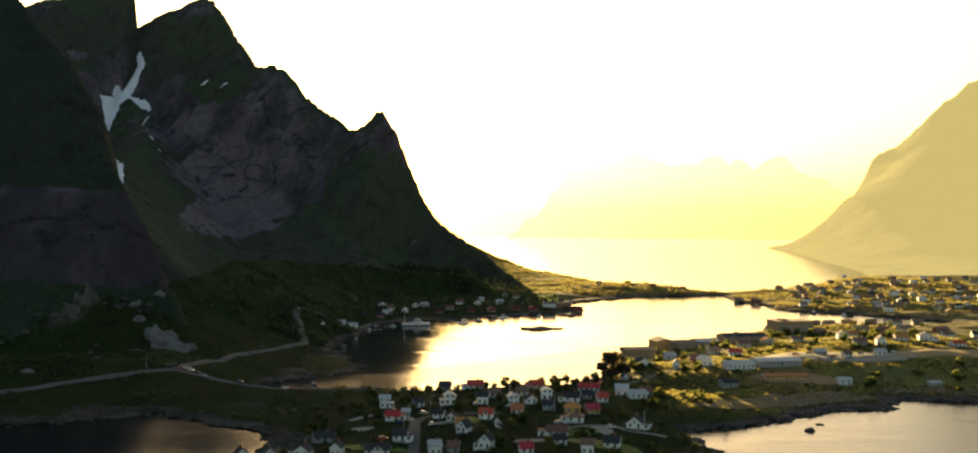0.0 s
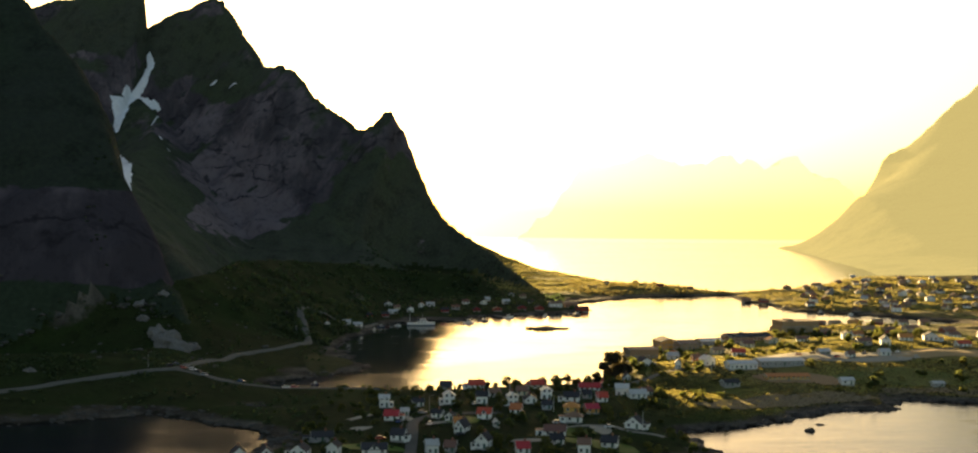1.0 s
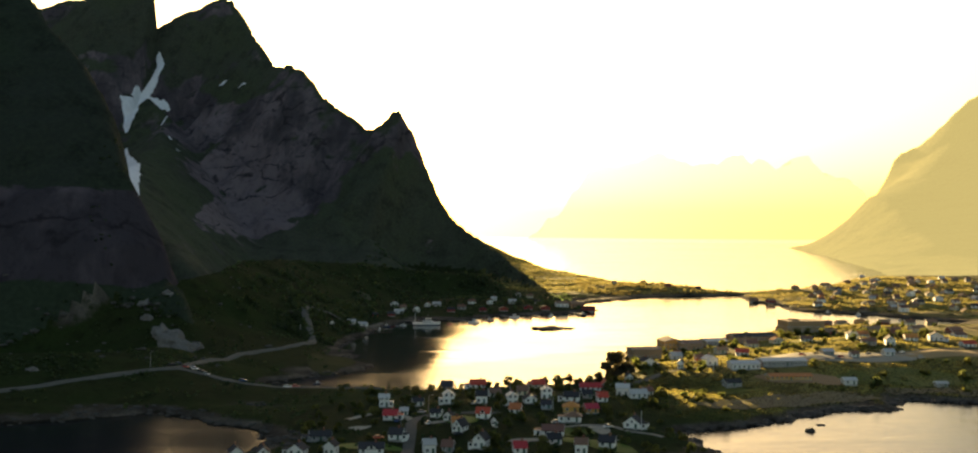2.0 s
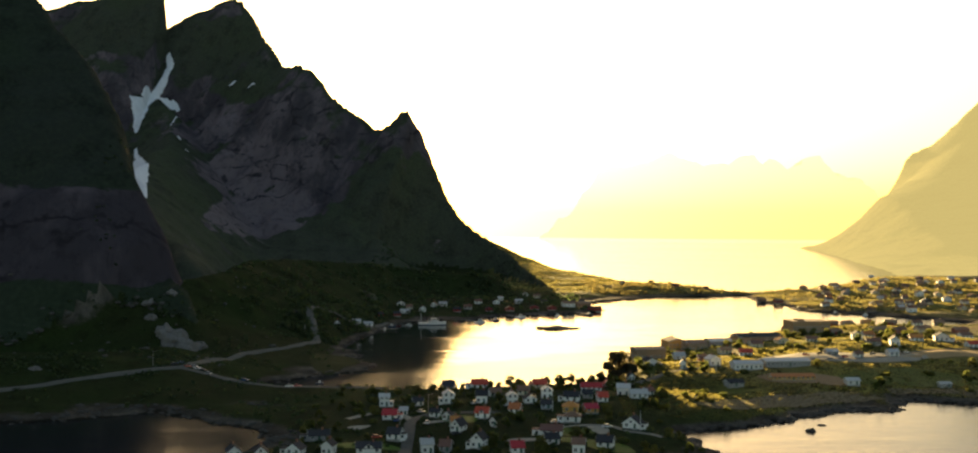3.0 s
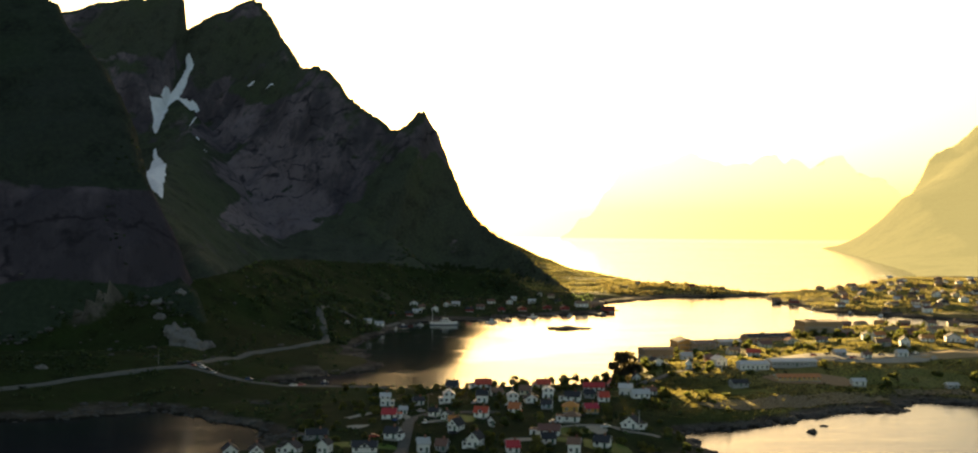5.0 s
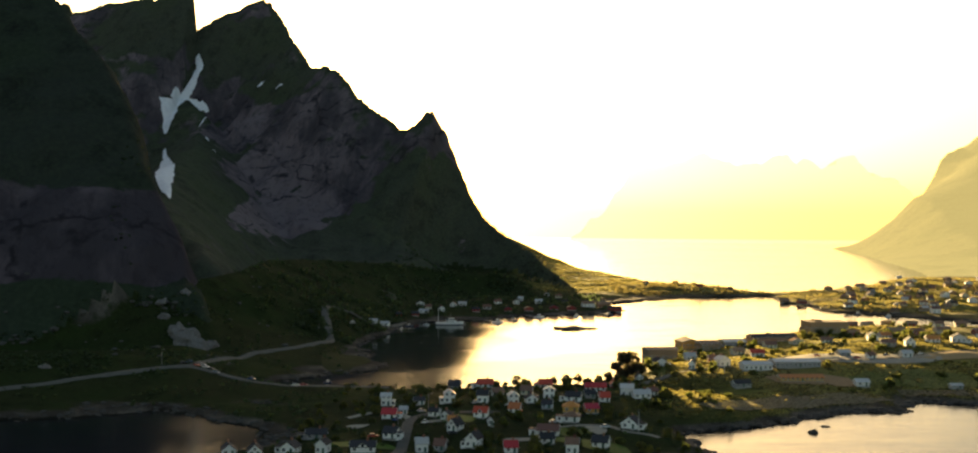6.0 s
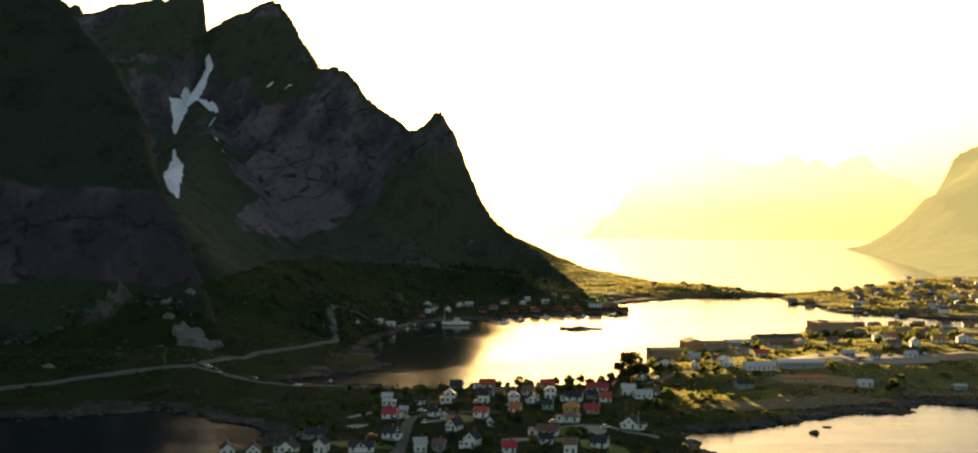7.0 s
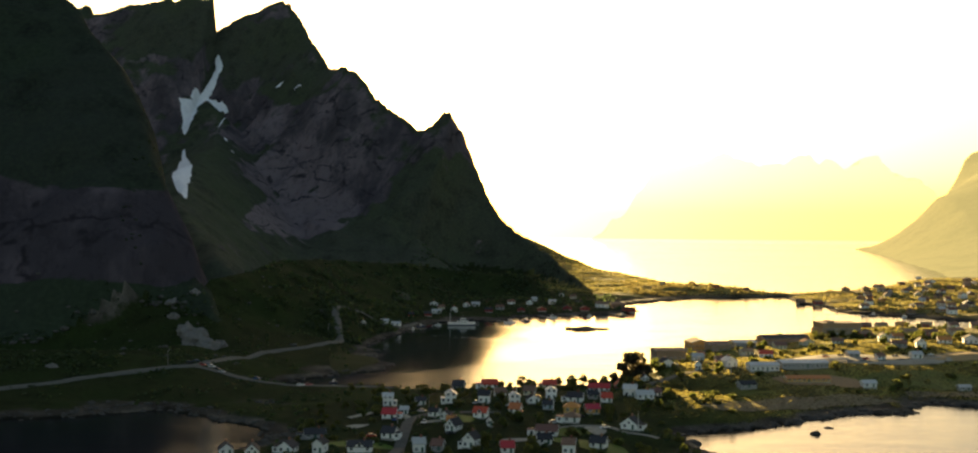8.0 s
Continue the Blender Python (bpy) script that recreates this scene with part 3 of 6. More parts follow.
# ---- kinds of things ----
def mesh_of(name, verts, faces, mat, smooth=False):
    me = bpy.data.meshes.new(name)
    me.from_pydata([tuple(v) for v in verts], [], faces)
    me.materials.append(mat)
    if smooth:
        me.shade_smooth()
    return me


def boxes(*rows):
    """Vertices and faces of boxes (x0, y0, z0, x1, y1, z1)."""
    v, f = [], []
    for x0, y0, z0, x1, y1, z1 in rows:
        k = len(v)
        v += [(x0, y0, z0), (x1, y0, z0), (x1, y1, z0), (x0, y1, z0), (x0, y0, z1), (x1, y0, z1), (x1, y1, z1), (x0, y1, z1)]
        f += [(k, k + 3, k + 2, k + 1), (k + 4, k + 5, k + 6, k + 7), (k, k + 1, k + 5, k + 4), (k + 1, k + 2, k + 6, k + 5),
              (k + 2, k + 3, k + 7, k + 6), (k + 3, k, k + 4, k + 7)]
    return v, f


def tube(points, radii, sides=7):
    """A tapered tube along points."""
    v, f = [], []
    for k, (p, r) in enumerate(zip(points, radii)):
        p = Vector(p)
        a = Vector(points[min(k + 1, len(points) - 1)]) - Vector(points[max(k - 1, 0)])
        q = a.to_track_quat('Z', 'Y')
        for s in range(sides):
            w = 2 * math.pi * s / sides
            v.append(tuple(p + q @ Vector((r * math.cos(w), r * math.sin(w), 0))))
        if k:
            for s in range(sides):
                f.append(((k - 1) * sides + s, (k - 1) * sides + (s + 1) % sides, k * sides + (s + 1) % sides, k * sides + s))
    f.append(tuple(range(sides))[::-1])
    f.append(tuple(range((len(points) - 1) * sides, len(points) * sides)))
    return v, f


def joined(*pieces):
    v, f = [], []
    for pv, pf in pieces:
        k = len(v)
        v += list(pv)
        f += [tuple(i + k for i in face) for face in pf]
    return v, f


def thing(name, x, y, z, turn, label, category, group=""):
    ob = new(name)
    ob.empty_display_size = 0.5
    ob.matrix_basis = pose(x, y, z, 0, 0, turn)
    return tagged(ob, label, category, group)


def part(name, geo, mat, parent, label="", smooth=False, at=None):
    """One mesh under a thing or a part; geo is (vertices, faces) or a mesh to share."""
    me = geo if isinstance(geo, bpy.types.Mesh) else mesh_of(name, *geo, mat, smooth)
    ob = new(name, me)
    ob.parent = parent
    if at is not None:
        ob.matrix_basis = at
    return tagged(ob, label)


SHARED = {}
YARDS = []  # plan places of yards and fields
BUILT = []  # plan places taken by buildings


def shared(key, make):
    if key not in SHARED:
        SHARED[key] = make()
    return SHARED[key]


def window_frame_mesh(w, h):
    t = 0.11
    return shared(("frame", w, h), lambda: mesh_of("window", *boxes((-w / 2 - t, -0.09, -t, -w / 2, 0.0, h + t), (w / 2, -0.09, -t, w / 2 + t, 0.0, h + t),
                  (-w / 2, -0.09, -t, w / 2, 0.0, 0), (-w / 2, -0.09, h, w / 2, 0.0, h + t), (-0.04, -0.075, 0, 0.04, 0.0, h)), M_TRIM))


def pane_mesh(w, h):
    return shared(("pane", w, h), lambda: mesh_of("pane", *boxes((-w / 2, -0.045, 0, w / 2, 0.0, h)), M_GLASS))


def add_window(parent, x, y, z, turn, w=1.1, h=1.2, fine=True):
    at = pose(x, y, z, 0, 0, turn)
    if fine:
        win = part("window", window_frame_mesh(w, h), M_TRIM, parent, "", False, at)
        part("pane", pane_mesh(w, h), M_GLASS, win, "dark window glass")
    else:
        part("window", pane_mesh(w, h), M_GLASS, parent, "dark window glass", False, at @ pose(0, -0.03, 0))


def gable_body(w, d, e, r, along):
    """A house body: a box with gables; the ridge runs along x or along y."""
    a, b = w / 2, d / 2
    v = [(-a, -b, 0), (a, -b, 0), (a, b, 0), (-a, b, 0), (-a, -b, e), (a, -b, e), (a, b, e), (-a, b, e)]
    if along == "x":
        v += [(-a, 0, e + r), (a, 0, e + r)]
        f = [(0, 1, 5, 4), (2, 3, 7, 6), (1, 2, 6, 9, 5), (3, 0, 4, 8, 7), (4, 5, 9, 8), (6, 7, 8, 9), (0, 3, 2, 1)]
    else:
        v += [(0, -b, e + r), (0, b, e + r)]
        f = [(0, 1, 5, 8, 4), (2, 3, 7, 9, 6), (1, 2, 6, 5), (3, 0, 4, 7), (4, 8, 9, 7), (5, 6, 9, 8), (0, 3, 2, 1)]
    return v, f


def gable_roof(w, d, e, r, along, over=0.45, thick=0.22):
    """Two sloping slabs with eaves and verges."""
    a, b = (d / 2, w / 2) if along == "x" else (w / 2, d / 2)
    k = r / a
    prof = [(-a - over, e - over * k + 0.03), (0, e + r + 0.03), (a + over, e - over * k + 0.03)]
    v, f = [], []
    for yy in (-b - over, b + over):
        for px, pz in prof:
            v += [(px, yy, pz), (px, yy, pz + thick)]
    f = [(0, 6, 8, 2), (2, 8, 10, 4), (1, 3, 9, 7), (3, 5, 11, 9), (0, 2, 3, 1), (2, 4, 5, 3), (6, 7, 9, 8), (8, 9, 11, 10), (0, 1, 7, 6), (4, 10, 11, 5)]
    if along == "x":
        v = [(y, -x, z) for x, y, z in v]
    return v, f


def hip_roof(w, d, e, r, over=0.45, thick=0.2):
    a, b = w / 2 + over, d / 2 + over
    k = max(0.3, a - b * 0.9)
    v = [(-a, -b, e), (a, -b, e), (a, b, e), (-a, b, e), (-a, -b, e + thick), (a, -b, e + thick), (a, b, e + thick), (-a, b, e + thick), (-k, 0, e + r + thick), (k, 0, e + r + thick)]
    return v, [(0, 3, 2, 1), (0, 1, 5, 4), (1, 2, 6, 5), (2, 3, 7, 6), (3, 0, 4, 7), (4, 5, 9, 8), (5, 6, 9), (6, 7, 8, 9), (7, 4, 8)]


HOUSE_WORDS = {"red": "red tiled", "dark": "dark slate", "brown": "brown tiled", "orange": "orange tiled", "grey": "grey sheet-metal", "turf": "rusty sheet-metal"}


def house(x, y, turn, w, d, eave, rise_, wall="white", roof="dark", along="x", fine=True, annex=0, chimney=True, shape="gable", name="house", dormer=False, group="", beside=""):
    """A wooden house; its front looks along -y before it is turned."""
    c, s = math.cos(radians(turn)), math.sin(radians(turn))
    feet = [ground_at(x + c * a - s * b, y + s * a + c * b) for a in (-w / 2, w / 2) for b in (-d / 2, d / 2)]
    z = max(0.6, sum(feet) / 4)
    deep = z - max(min(feet), -1.0) + 0.6
    BUILT.append((x, y, 0.5 * math.hypot(w, d)))
    storeys = "two-storey" if eave > 4.4 else "low"
    kind = {"house": "house", "warehouse": "warehouse", "shed": "shed", "boathouse": "boathouse"}[name]
    where = beside or "on the grassy shore"
    ob = thing(name, x, y, z, turn, f"{wall} wooden {storeys} {kind} with {HOUSE_WORDS[roof]} roof {where}", kind, group)
    part("foundation", boxes((-w / 2 - 0.06, -d / 2 - 0.06, -deep, w / 2 + 0.06, d / 2 + 0.06, 0.35)), M_CONCRETE, ob, "grey concrete foundation")
    if shape == "hip":
        part("wall", boxes((-w / 2, -d / 2, 0.35, w / 2, d / 2, eave)), WALLS[wall], ob)
        part("roof", hip_roof(w, d, eave, rise_), ROOFS[roof], ob, HOUSE_WORDS[roof] + " roof")
    elif shape == "flat":
        part("wall", boxes((-w / 2, -d / 2, 0.35, w / 2, d / 2, eave)), WALLS[wall], ob)
        part("roof", joined(boxes((-w / 2 - 0.3, -d / 2 - 0.3, eave, w / 2 + 0.3, d / 2 + 0.3, eave + 0.3)),
                            boxes((-w * 0.3, -d * 0.2, eave + 0.3, -w * 0.12, d * 0.2, eave + 1.5))), ROOFS[roof], ob, HOUSE_WORDS[roof] + " roof")
    else:
        part("wall", gable_body(w, d, eave, rise_, along), WALLS[wall], ob)
        part("roof", gable_roof(w, d, eave, rise_, along), ROOFS[roof], ob, HOUSE_WORDS[roof] + " roof")
        if fine:
            q = w / 2 if along == "x" else d / 2
            for sgn in (-1, 1):
                p, o = (d / 2, 0.45) if along == "x" else (w / 2, 0.45)
                k = rise_ / p
                t = sgn * (q + 0.47)
                bar = [(-p - o, eave - o * k - 0.2), (0, eave + rise_ - 0.2), (p + o, eave - o * k - 0.2)]
                v = []
                for tt in (t - 0.03, t + 0.03):
                    for bx, bz in bar:
                        v += [(bx, tt, bz), (bx, tt, bz + 0.32)]
                fc = [(0, 1, 3, 2), (2, 3, 5, 4), (6, 8, 9, 7), (8, 10, 11, 9), (0, 6, 7, 1), (4, 5, 11, 10), (0, 2, 8, 6), (2, 4, 10, 8), (1, 7, 9, 3), (3, 9, 11, 5)]
                if along == "x":
                    v = [(b_, -a_, c_) for a_, b_, c_ in v]
                part("bargeboard", (v, fc), M_TRIM, ob, "white bargeboard")
    floors = [1.05] if eave <= 4.4 else [1.05, 3.75]
    n = max(2, int(w / (2.5 if fine else 4.0)))
    for fz in floors:
        for k in range(n):
            wx = (k + 0.5) / n * w - w / 2
            if fz < 2 and k == n // 2 and fine:
                part("door", boxes((wx - 0.5, -d / 2 - 0.07, 0.36, wx + 0.5, -d / 2 + 0.02, 2.4)), M_DOOR, ob, "painted entrance door")
                part("doorstep", boxes((wx - 0.8, -d / 2 - 1.0, -0.4, wx + 0.8, -d / 2 - 0.06, 0.34)), M_CONCRETE, ob)
            else:
                add_window(ob, wx, -d / 2, fz, 0, 1.1, 1.25, fine)
        if fine:
            m = max(1, int(d / 3.5))
            for k in range(m):
                wy = (k + 0.5) / m * d - d / 2
                add_window(ob, w / 2, wy, fz, 90, 1.1, 1.25, fine)
                add_window(ob, -w / 2, wy, fz, -90, 1.1, 1.25, fine)
    if along == "y" and rise_ > 2.2 and shape == "gable":
        add_window(ob, 0, -d / 2, eave + 0.25, 0, 0.9, 1.0, fine)
    if chimney and shape != "flat":
        part("chimney", joined(boxes((-0.35, -0.35, eave + rise_ - 0.9, 0.35, 0.35, eave + rise_ + 1.0)), boxes((-0.43, -0.43, eave + rise_ + 1.0, 0.43, 0.43, eave + rise_ + 1.14))),
             M_BRICK, ob, "brick chimney", at=pose(w * 0.18 if along == "x" else 0, 0 if along == "x" else d * 0.18, 0))
    if annex:
        aw, ad, ah = w * 0.42, d * 0.6, 2.5
        ext = part("annex", boxes((-aw / 2, -ad / 2, -deep, aw / 2, ad / 2, ah)), WALLS[wall], ob, at=pose(annex * (w / 2 + aw / 2 + 0.01), -d * 0.12, 0))
        part("annex_roof", boxes((-aw / 2 - 0.2, -ad / 2 - 0.25, ah, aw / 2 + 0.2, ad / 2 + 0.25, ah + 0.22)), ROOFS[roof], ext)
        add_window(ext, 0, -ad / 2, 1.0, 0, 1.1, 1.1, False)
    if dormer and along == "x":
        v, f = gable_body(w * 0.36, d * 0.5 + 0.3, eave + rise_ * 0.25, rise_ * 0.55, "y")
        dm = part("dormer", (v, f), WALLS[wall], ob, at=pose(0, -d * 0.25 - 0.25, 0.02))
        part("dormer_roof", gable_roof(w * 0.36, d * 0.5 + 0.3, eave + rise_ * 0.25, rise_ * 0.55, "y", 0.3, 0.18), ROOFS[roof], dm)
        add_window(dm, 0, -(d * 0.25 + 0.15), eave + 0.1, 0, 1.0, 1.1, False)
    return ob


def leaf_clumps(rng, centres, count, size):
    """Many small bent leaf sprays spread over rounded masses."""
    v, f = [], []
    for _ in range(count):
        cx, cy, cz, cr, ch = centres[rng.randrange(len(centres))]
        u, w = rng.uniform(-1, 1), rng.uniform(0, 2 * math.pi)
        rad = rng.uniform(0.55, 1.08) ** 0.7
        q = math.sqrt(1 - u * u)
        p = Vector((cx + cr * rad * q * math.cos(w), cy + cr * rad * q * math.sin(w), cz + ch * rad * u))
        s = size * rng.uniform(0.6, 1.5)
        e = Euler((rng.uniform(-1.3, 1.3), rng.uniform(-1.3, 1.3), rng.uniform(0, 6.3))).to_matrix()
        k = len(v)
        for a, b_, c_ in ((-0.5, -0.35, 0), (0.1, -0.5, 0.18), (0.6, 0.05, -0.05), (0.05, 0.5, 0.14), (-0.55, 0.3, -0.1)):
            v.append(tuple(p + e @ Vector((a * s, b_ * s, c_ * s))))
        f += [(k, k + 1, k + 3), (k + 1, k + 2, k + 3), (k, k + 3, k + 4)]
    return v, f


def make_tree(seed, tall, wide, mat, label, clumps=560):
    """A broad-leaved tree: tapered trunk, limbs and an uneven crown."""
    rng = random.Random(seed)
    ob = thing("tree", 0, 0, 0, 0, label, "tree", "trees of the village")
    lean = rng.uniform(-0.2, 0.2)
    pieces = [tube([(0, 0, -0.5), (lean * 0.3, 0, tall * 0.25), (lean, lean, tall * 0.55), (lean * 1.4, 0, tall * 0.85)], [tall * 0.032, tall * 0.026, tall * 0.016, tall * 0.005])]
    centres = [(lean, 0, tall * 0.58, wide * 0.36, tall * 0.36)]
    for k in range(6):
        w = k * 1.05 + rng.uniform(-0.4, 0.4)
        r, h = wide * rng.uniform(0.22, 0.38), tall * rng.uniform(0.2, 0.76)
        pieces.append(tube([(lean * 0.6, 0, h * 0.62), (r * 0.55 * math.cos(w), r * 0.55 * math.sin(w), h * 0.85), (r * math.cos(w), r * math.sin(w), h)], [tall * 0.012, tall * 0.008, tall * 0.003], 5))
        centres.append((r * math.cos(w), r * math.sin(w), h, wide * rng.uniform(0.16, 0.28), tall * rng.uniform(0.10, 0.17)))
    part("trunk", joined(*pieces), M_BARK, ob, "grey bark trunk with limbs")
    part("crown", leaf_clumps(rng, centres, clumps, wide * 0.16), mat, ob, "leafy crown")
    return ob


def make_spruce(seed, tall, wide, label):
    rng = random.Random(seed)
    ob = thing("tree", 0, 0, 0, 0, label, "tree", "trees of the village")
    part("trunk", tube([(0, 0, -0.5), (0, 0, tall * 0.5), (0, 0, tall * 0.97)], [tall * 0.03, tall * 0.018, 0.03]), M_BARK, ob, "grey bark trunk")
    centres = [(0, 0, tall * h, wide * 0.5 * (1.02 - h), tall * 0.06) for h in (0.18, 0.3, 0.3, 0.42, 0.42, 0.55, 0.68, 0.8, 0.92)]
    part("crown", leaf_clumps(rng, centres, 420, wide * 0.13), M_LEAF_DARK, ob, "dark needle crown")
    return ob


def make_bush(seed, tall, wide, mat, label):
    rng = random.Random(seed)
    ob = thing("bush", 0, 0, 0, 0, label, "bush", "bushes of the village")
    part("stem", joined(*[tube([(0.1 * math.cos(k), 0.1 * math.sin(k), -0.3), (wide * 0.25 * math.cos(k * 1.3), wide * 0.25 * math.sin(k * 1.3), tall * 0.7)], [0.06, 0.02], 4) for k in range(5)]), M_BARK, ob)
    centres = [(wide * 0.28 * math.cos(k * 1.26), wide * 0.28 * math.sin(k * 1.26), tall * rng.uniform(0.35, 0.6), wide * 0.25, tall * 0.36) for k in range(5)]
    part("foliage", leaf_clumps(rng, centres, 230, wide * 0.13), mat, ob, "dense foliage")
    return ob


def make_rock(name, seed, size, flat, mat, label, category="rock"):
    bm = bmesh.new()
    bmesh.ops.create_icosphere(bm, subdivisions=3, radius=1)
    for p in bm.verts:
        k = 1 + 0.5 * noise.noise(p.co * 1.3 + Vector((seed, 0, 0))) + 0.22 * noise.noise(p.co * 3.4 + Vector((0, seed, 0)))
        p.co = Vector((p.co.x * k * size, p.co.y * k * size * 0.8, p.co.z * k * size * flat))
    me = bpy.data.meshes.new(name)
    bm.to_mesh(me)
    bm.free()
    me.materials.append(mat)
    return tagged(new(name, me), label, category)


def draped(name, outline, rows, cols, lift, mat, label, category, kind="structure"):
    """A thin sheet that lies on the ground: outline(u, v) gives the plan place for u, v from 0 to 1."""
    v, f = [], []
    for j in range(rows + 1):
        for i in range(cols + 1):
            x, y = outline(i / cols, j / rows)
            v.append((x, y, max(ground_at(x, y), -0.6) + lift))
    for j in range(rows):
        for i in range(cols):
            k = j * (cols + 1) + i
            f.append((k, k + 1, k + cols + 2, k + cols + 1))
    me = mesh_of(name, v, f, mat, True)
    return tagged(new(name, me), label, category, kind=kind)


def along_line(points, s):
    """The place and the side direction at the share s of a smooth line through points."""
    n = len(points) - 1
    k = min(int(s * n), n - 1)
    t = s * n - k
    p = [Vector(points[min(max(k + o, 0), n)]) for o in (-1, 0, 1, 2)]
    c = 0.5 * ((2 * p[1]) + (p[2] - p[0]) * t + (2 * p[0] - 5 * p[1] + 4 * p[2] - p[3]) * t * t + (3 * p[1] - p[0] - 3 * p[2] + p[3]) * t ** 3)
    d = 0.5 * ((p[2] - p[0]) + 2 * (2 * p[0] - 5 * p[1] + 4 * p[2] - p[3]) * t + 3 * (3 * p[1] - p[0] - 3 * p[2] + p[3]) * t * t)
    d = d.normalized() if d.length > 1e-6 else Vector((1, 0))
    return c, Vector((-d.y, d.x))


def road(name, points, width, mat, label, steps=60):
    """A road on its low bank, level across."""
    v, f = [], []
    for k in range(steps + 1):
        c, side = along_line(points, k / steps)
        z = max(ground_at(c.x, c.y), ground_at(*(c + side * width * 0.5)), ground_at(*(c - side * width * 0.5)), 0.8) + 0.28
        for off, dz in ((-0.5 * width - 1.6, -1.6), (-0.5 * width, 0), (0, 0.06), (0.5 * width, 0), (0.5 * width + 1.6, -1.6)):
            p = c + side * off
            v.append((p.x, p.y, z + dz))
        if k:
            for i in range(4):
                a = (k - 1) * 5 + i
                f.append((a, a + 5, a + 6, a + 1))
    return tagged(new(name, mesh_of(name, v, f, mat)), label, "road", kind="structure")


def field(name, x, y, rx, ry, turn, mat, label, category, seed=0, lift=0.3):
    """A patch of other ground with an uneven edge, lying on the land."""
    c, s = math.cos(radians(turn)), math.sin(radians(turn))

    def outline(u, v):
        w = 2 * math.pi * u
        r = v * (1 + 0.16 * math.sin(2 * w + seed) + 0.10 * math.sin(3 * w + 2 * seed) + 0.12 * noise.noise((math.cos(w) * 2.5, math.sin(w) * 2.5, seed)))
        a, b = rx * r * math.cos(w), ry * r * math.sin(w)
        return x + c * a - s * b, y + s * a + c * b
    if name in ("gravel_yard", "bare_soil_field", "gravel_turnaround"):
        YARDS.append((x, y, rx, ry, c, s))
    rings = max(4, int(max(rx, ry) / 4))
    return draped(name, outline, rings, max(24, int(rx / 2)), lift, mat, label, category)


def ribbon(name, points, widths, lift, mat, label, category, rows=40, cols=8, seed=0, kind="structure"):
    """An uneven streak that lies on a slope."""
    def outline(u, v):
        c, side = along_line(points, v)
        k = min(int(v * (len(widths) - 1)), len(widths) - 2)
        t = v * (len(widths) - 1) - k
        w = widths[k] * (1 - t) + widths[k + 1] * t
        w *= 1 + 0.3 * noise.noise((v * 9, (u > 0.5) * 7 + seed, 0)) + 0.25 * noise.noise((v * 31, (u > 0.5) * 5 + seed, 3))
        p = c + side * (u - 0.5) * w
        return p.x, p.y
    return draped(name, outline, rows, cols, lift, mat, label, category, kind)


def hull_geo(length, beam, depth, sheer=0.5):
    v, f = [], []
    n = 10
    for k in range(n + 1):
        s = k / n
        w = beam / 2 * (min(1, 0.72 + s * 1.2) if s < 0.55 else math.sqrt(max(0.0, 1 - ((s - 0.55) / 0.45) ** 2)) + 0.02)
        top = depth * (1 + sheer * (s - 0.35) ** 2 * 1.8)
        x = (s - 0.5) * length
        v += [(x, -w, top), (x, -w * 0.8, -depth * 0.15), (x, 0, -depth * 0.4), (x, w * 0.8, -depth * 0.15), (x, w, top)]
    for k in range(n):
        a = k * 5
        f += [(a + i, a + i + 1, a + i + 6, a + i + 5) for i in range(4)] + [(a, a + 5, a + 9, a + 4)]
    f += [(0, 4, 3, 2, 1), tuple(n * 5 + i for i in range(5))]
    return v, f


def boat(x, y, turn, length, mat, label, name="boat"):
    ob = thing(name, x, y, 0.0, turn, label, "boat", "boats on the lagoon")
    part("hull", hull_geo(length, length * 0.3, length * 0.13), mat, ob)
    a, h = length, length * 0.13
    part("cabin", joined(boxes((-a * 0.12, -a * 0.09, h * 0.9, a * 0.14, a * 0.09, h * 2.4)), boxes((-a * 0.15, -a * 0.11, h * 2.4, a * 0.17, a * 0.11, h * 2.55))), M_WHITE_HULL, ob, "white cabin")
    part("cabin_window", boxes((-a * 0.1, -a * 0.094, h * 1.6, a * 0.145, a * 0.094, h * 2.1)), M_GLASS, ob, "dark cabin windows")
    part("mast", tube([(0, 0, h * 2.5), (0, 0, h * 4.6)], [0.05, 0.03], 6), M_STEEL, ob)
    return ob


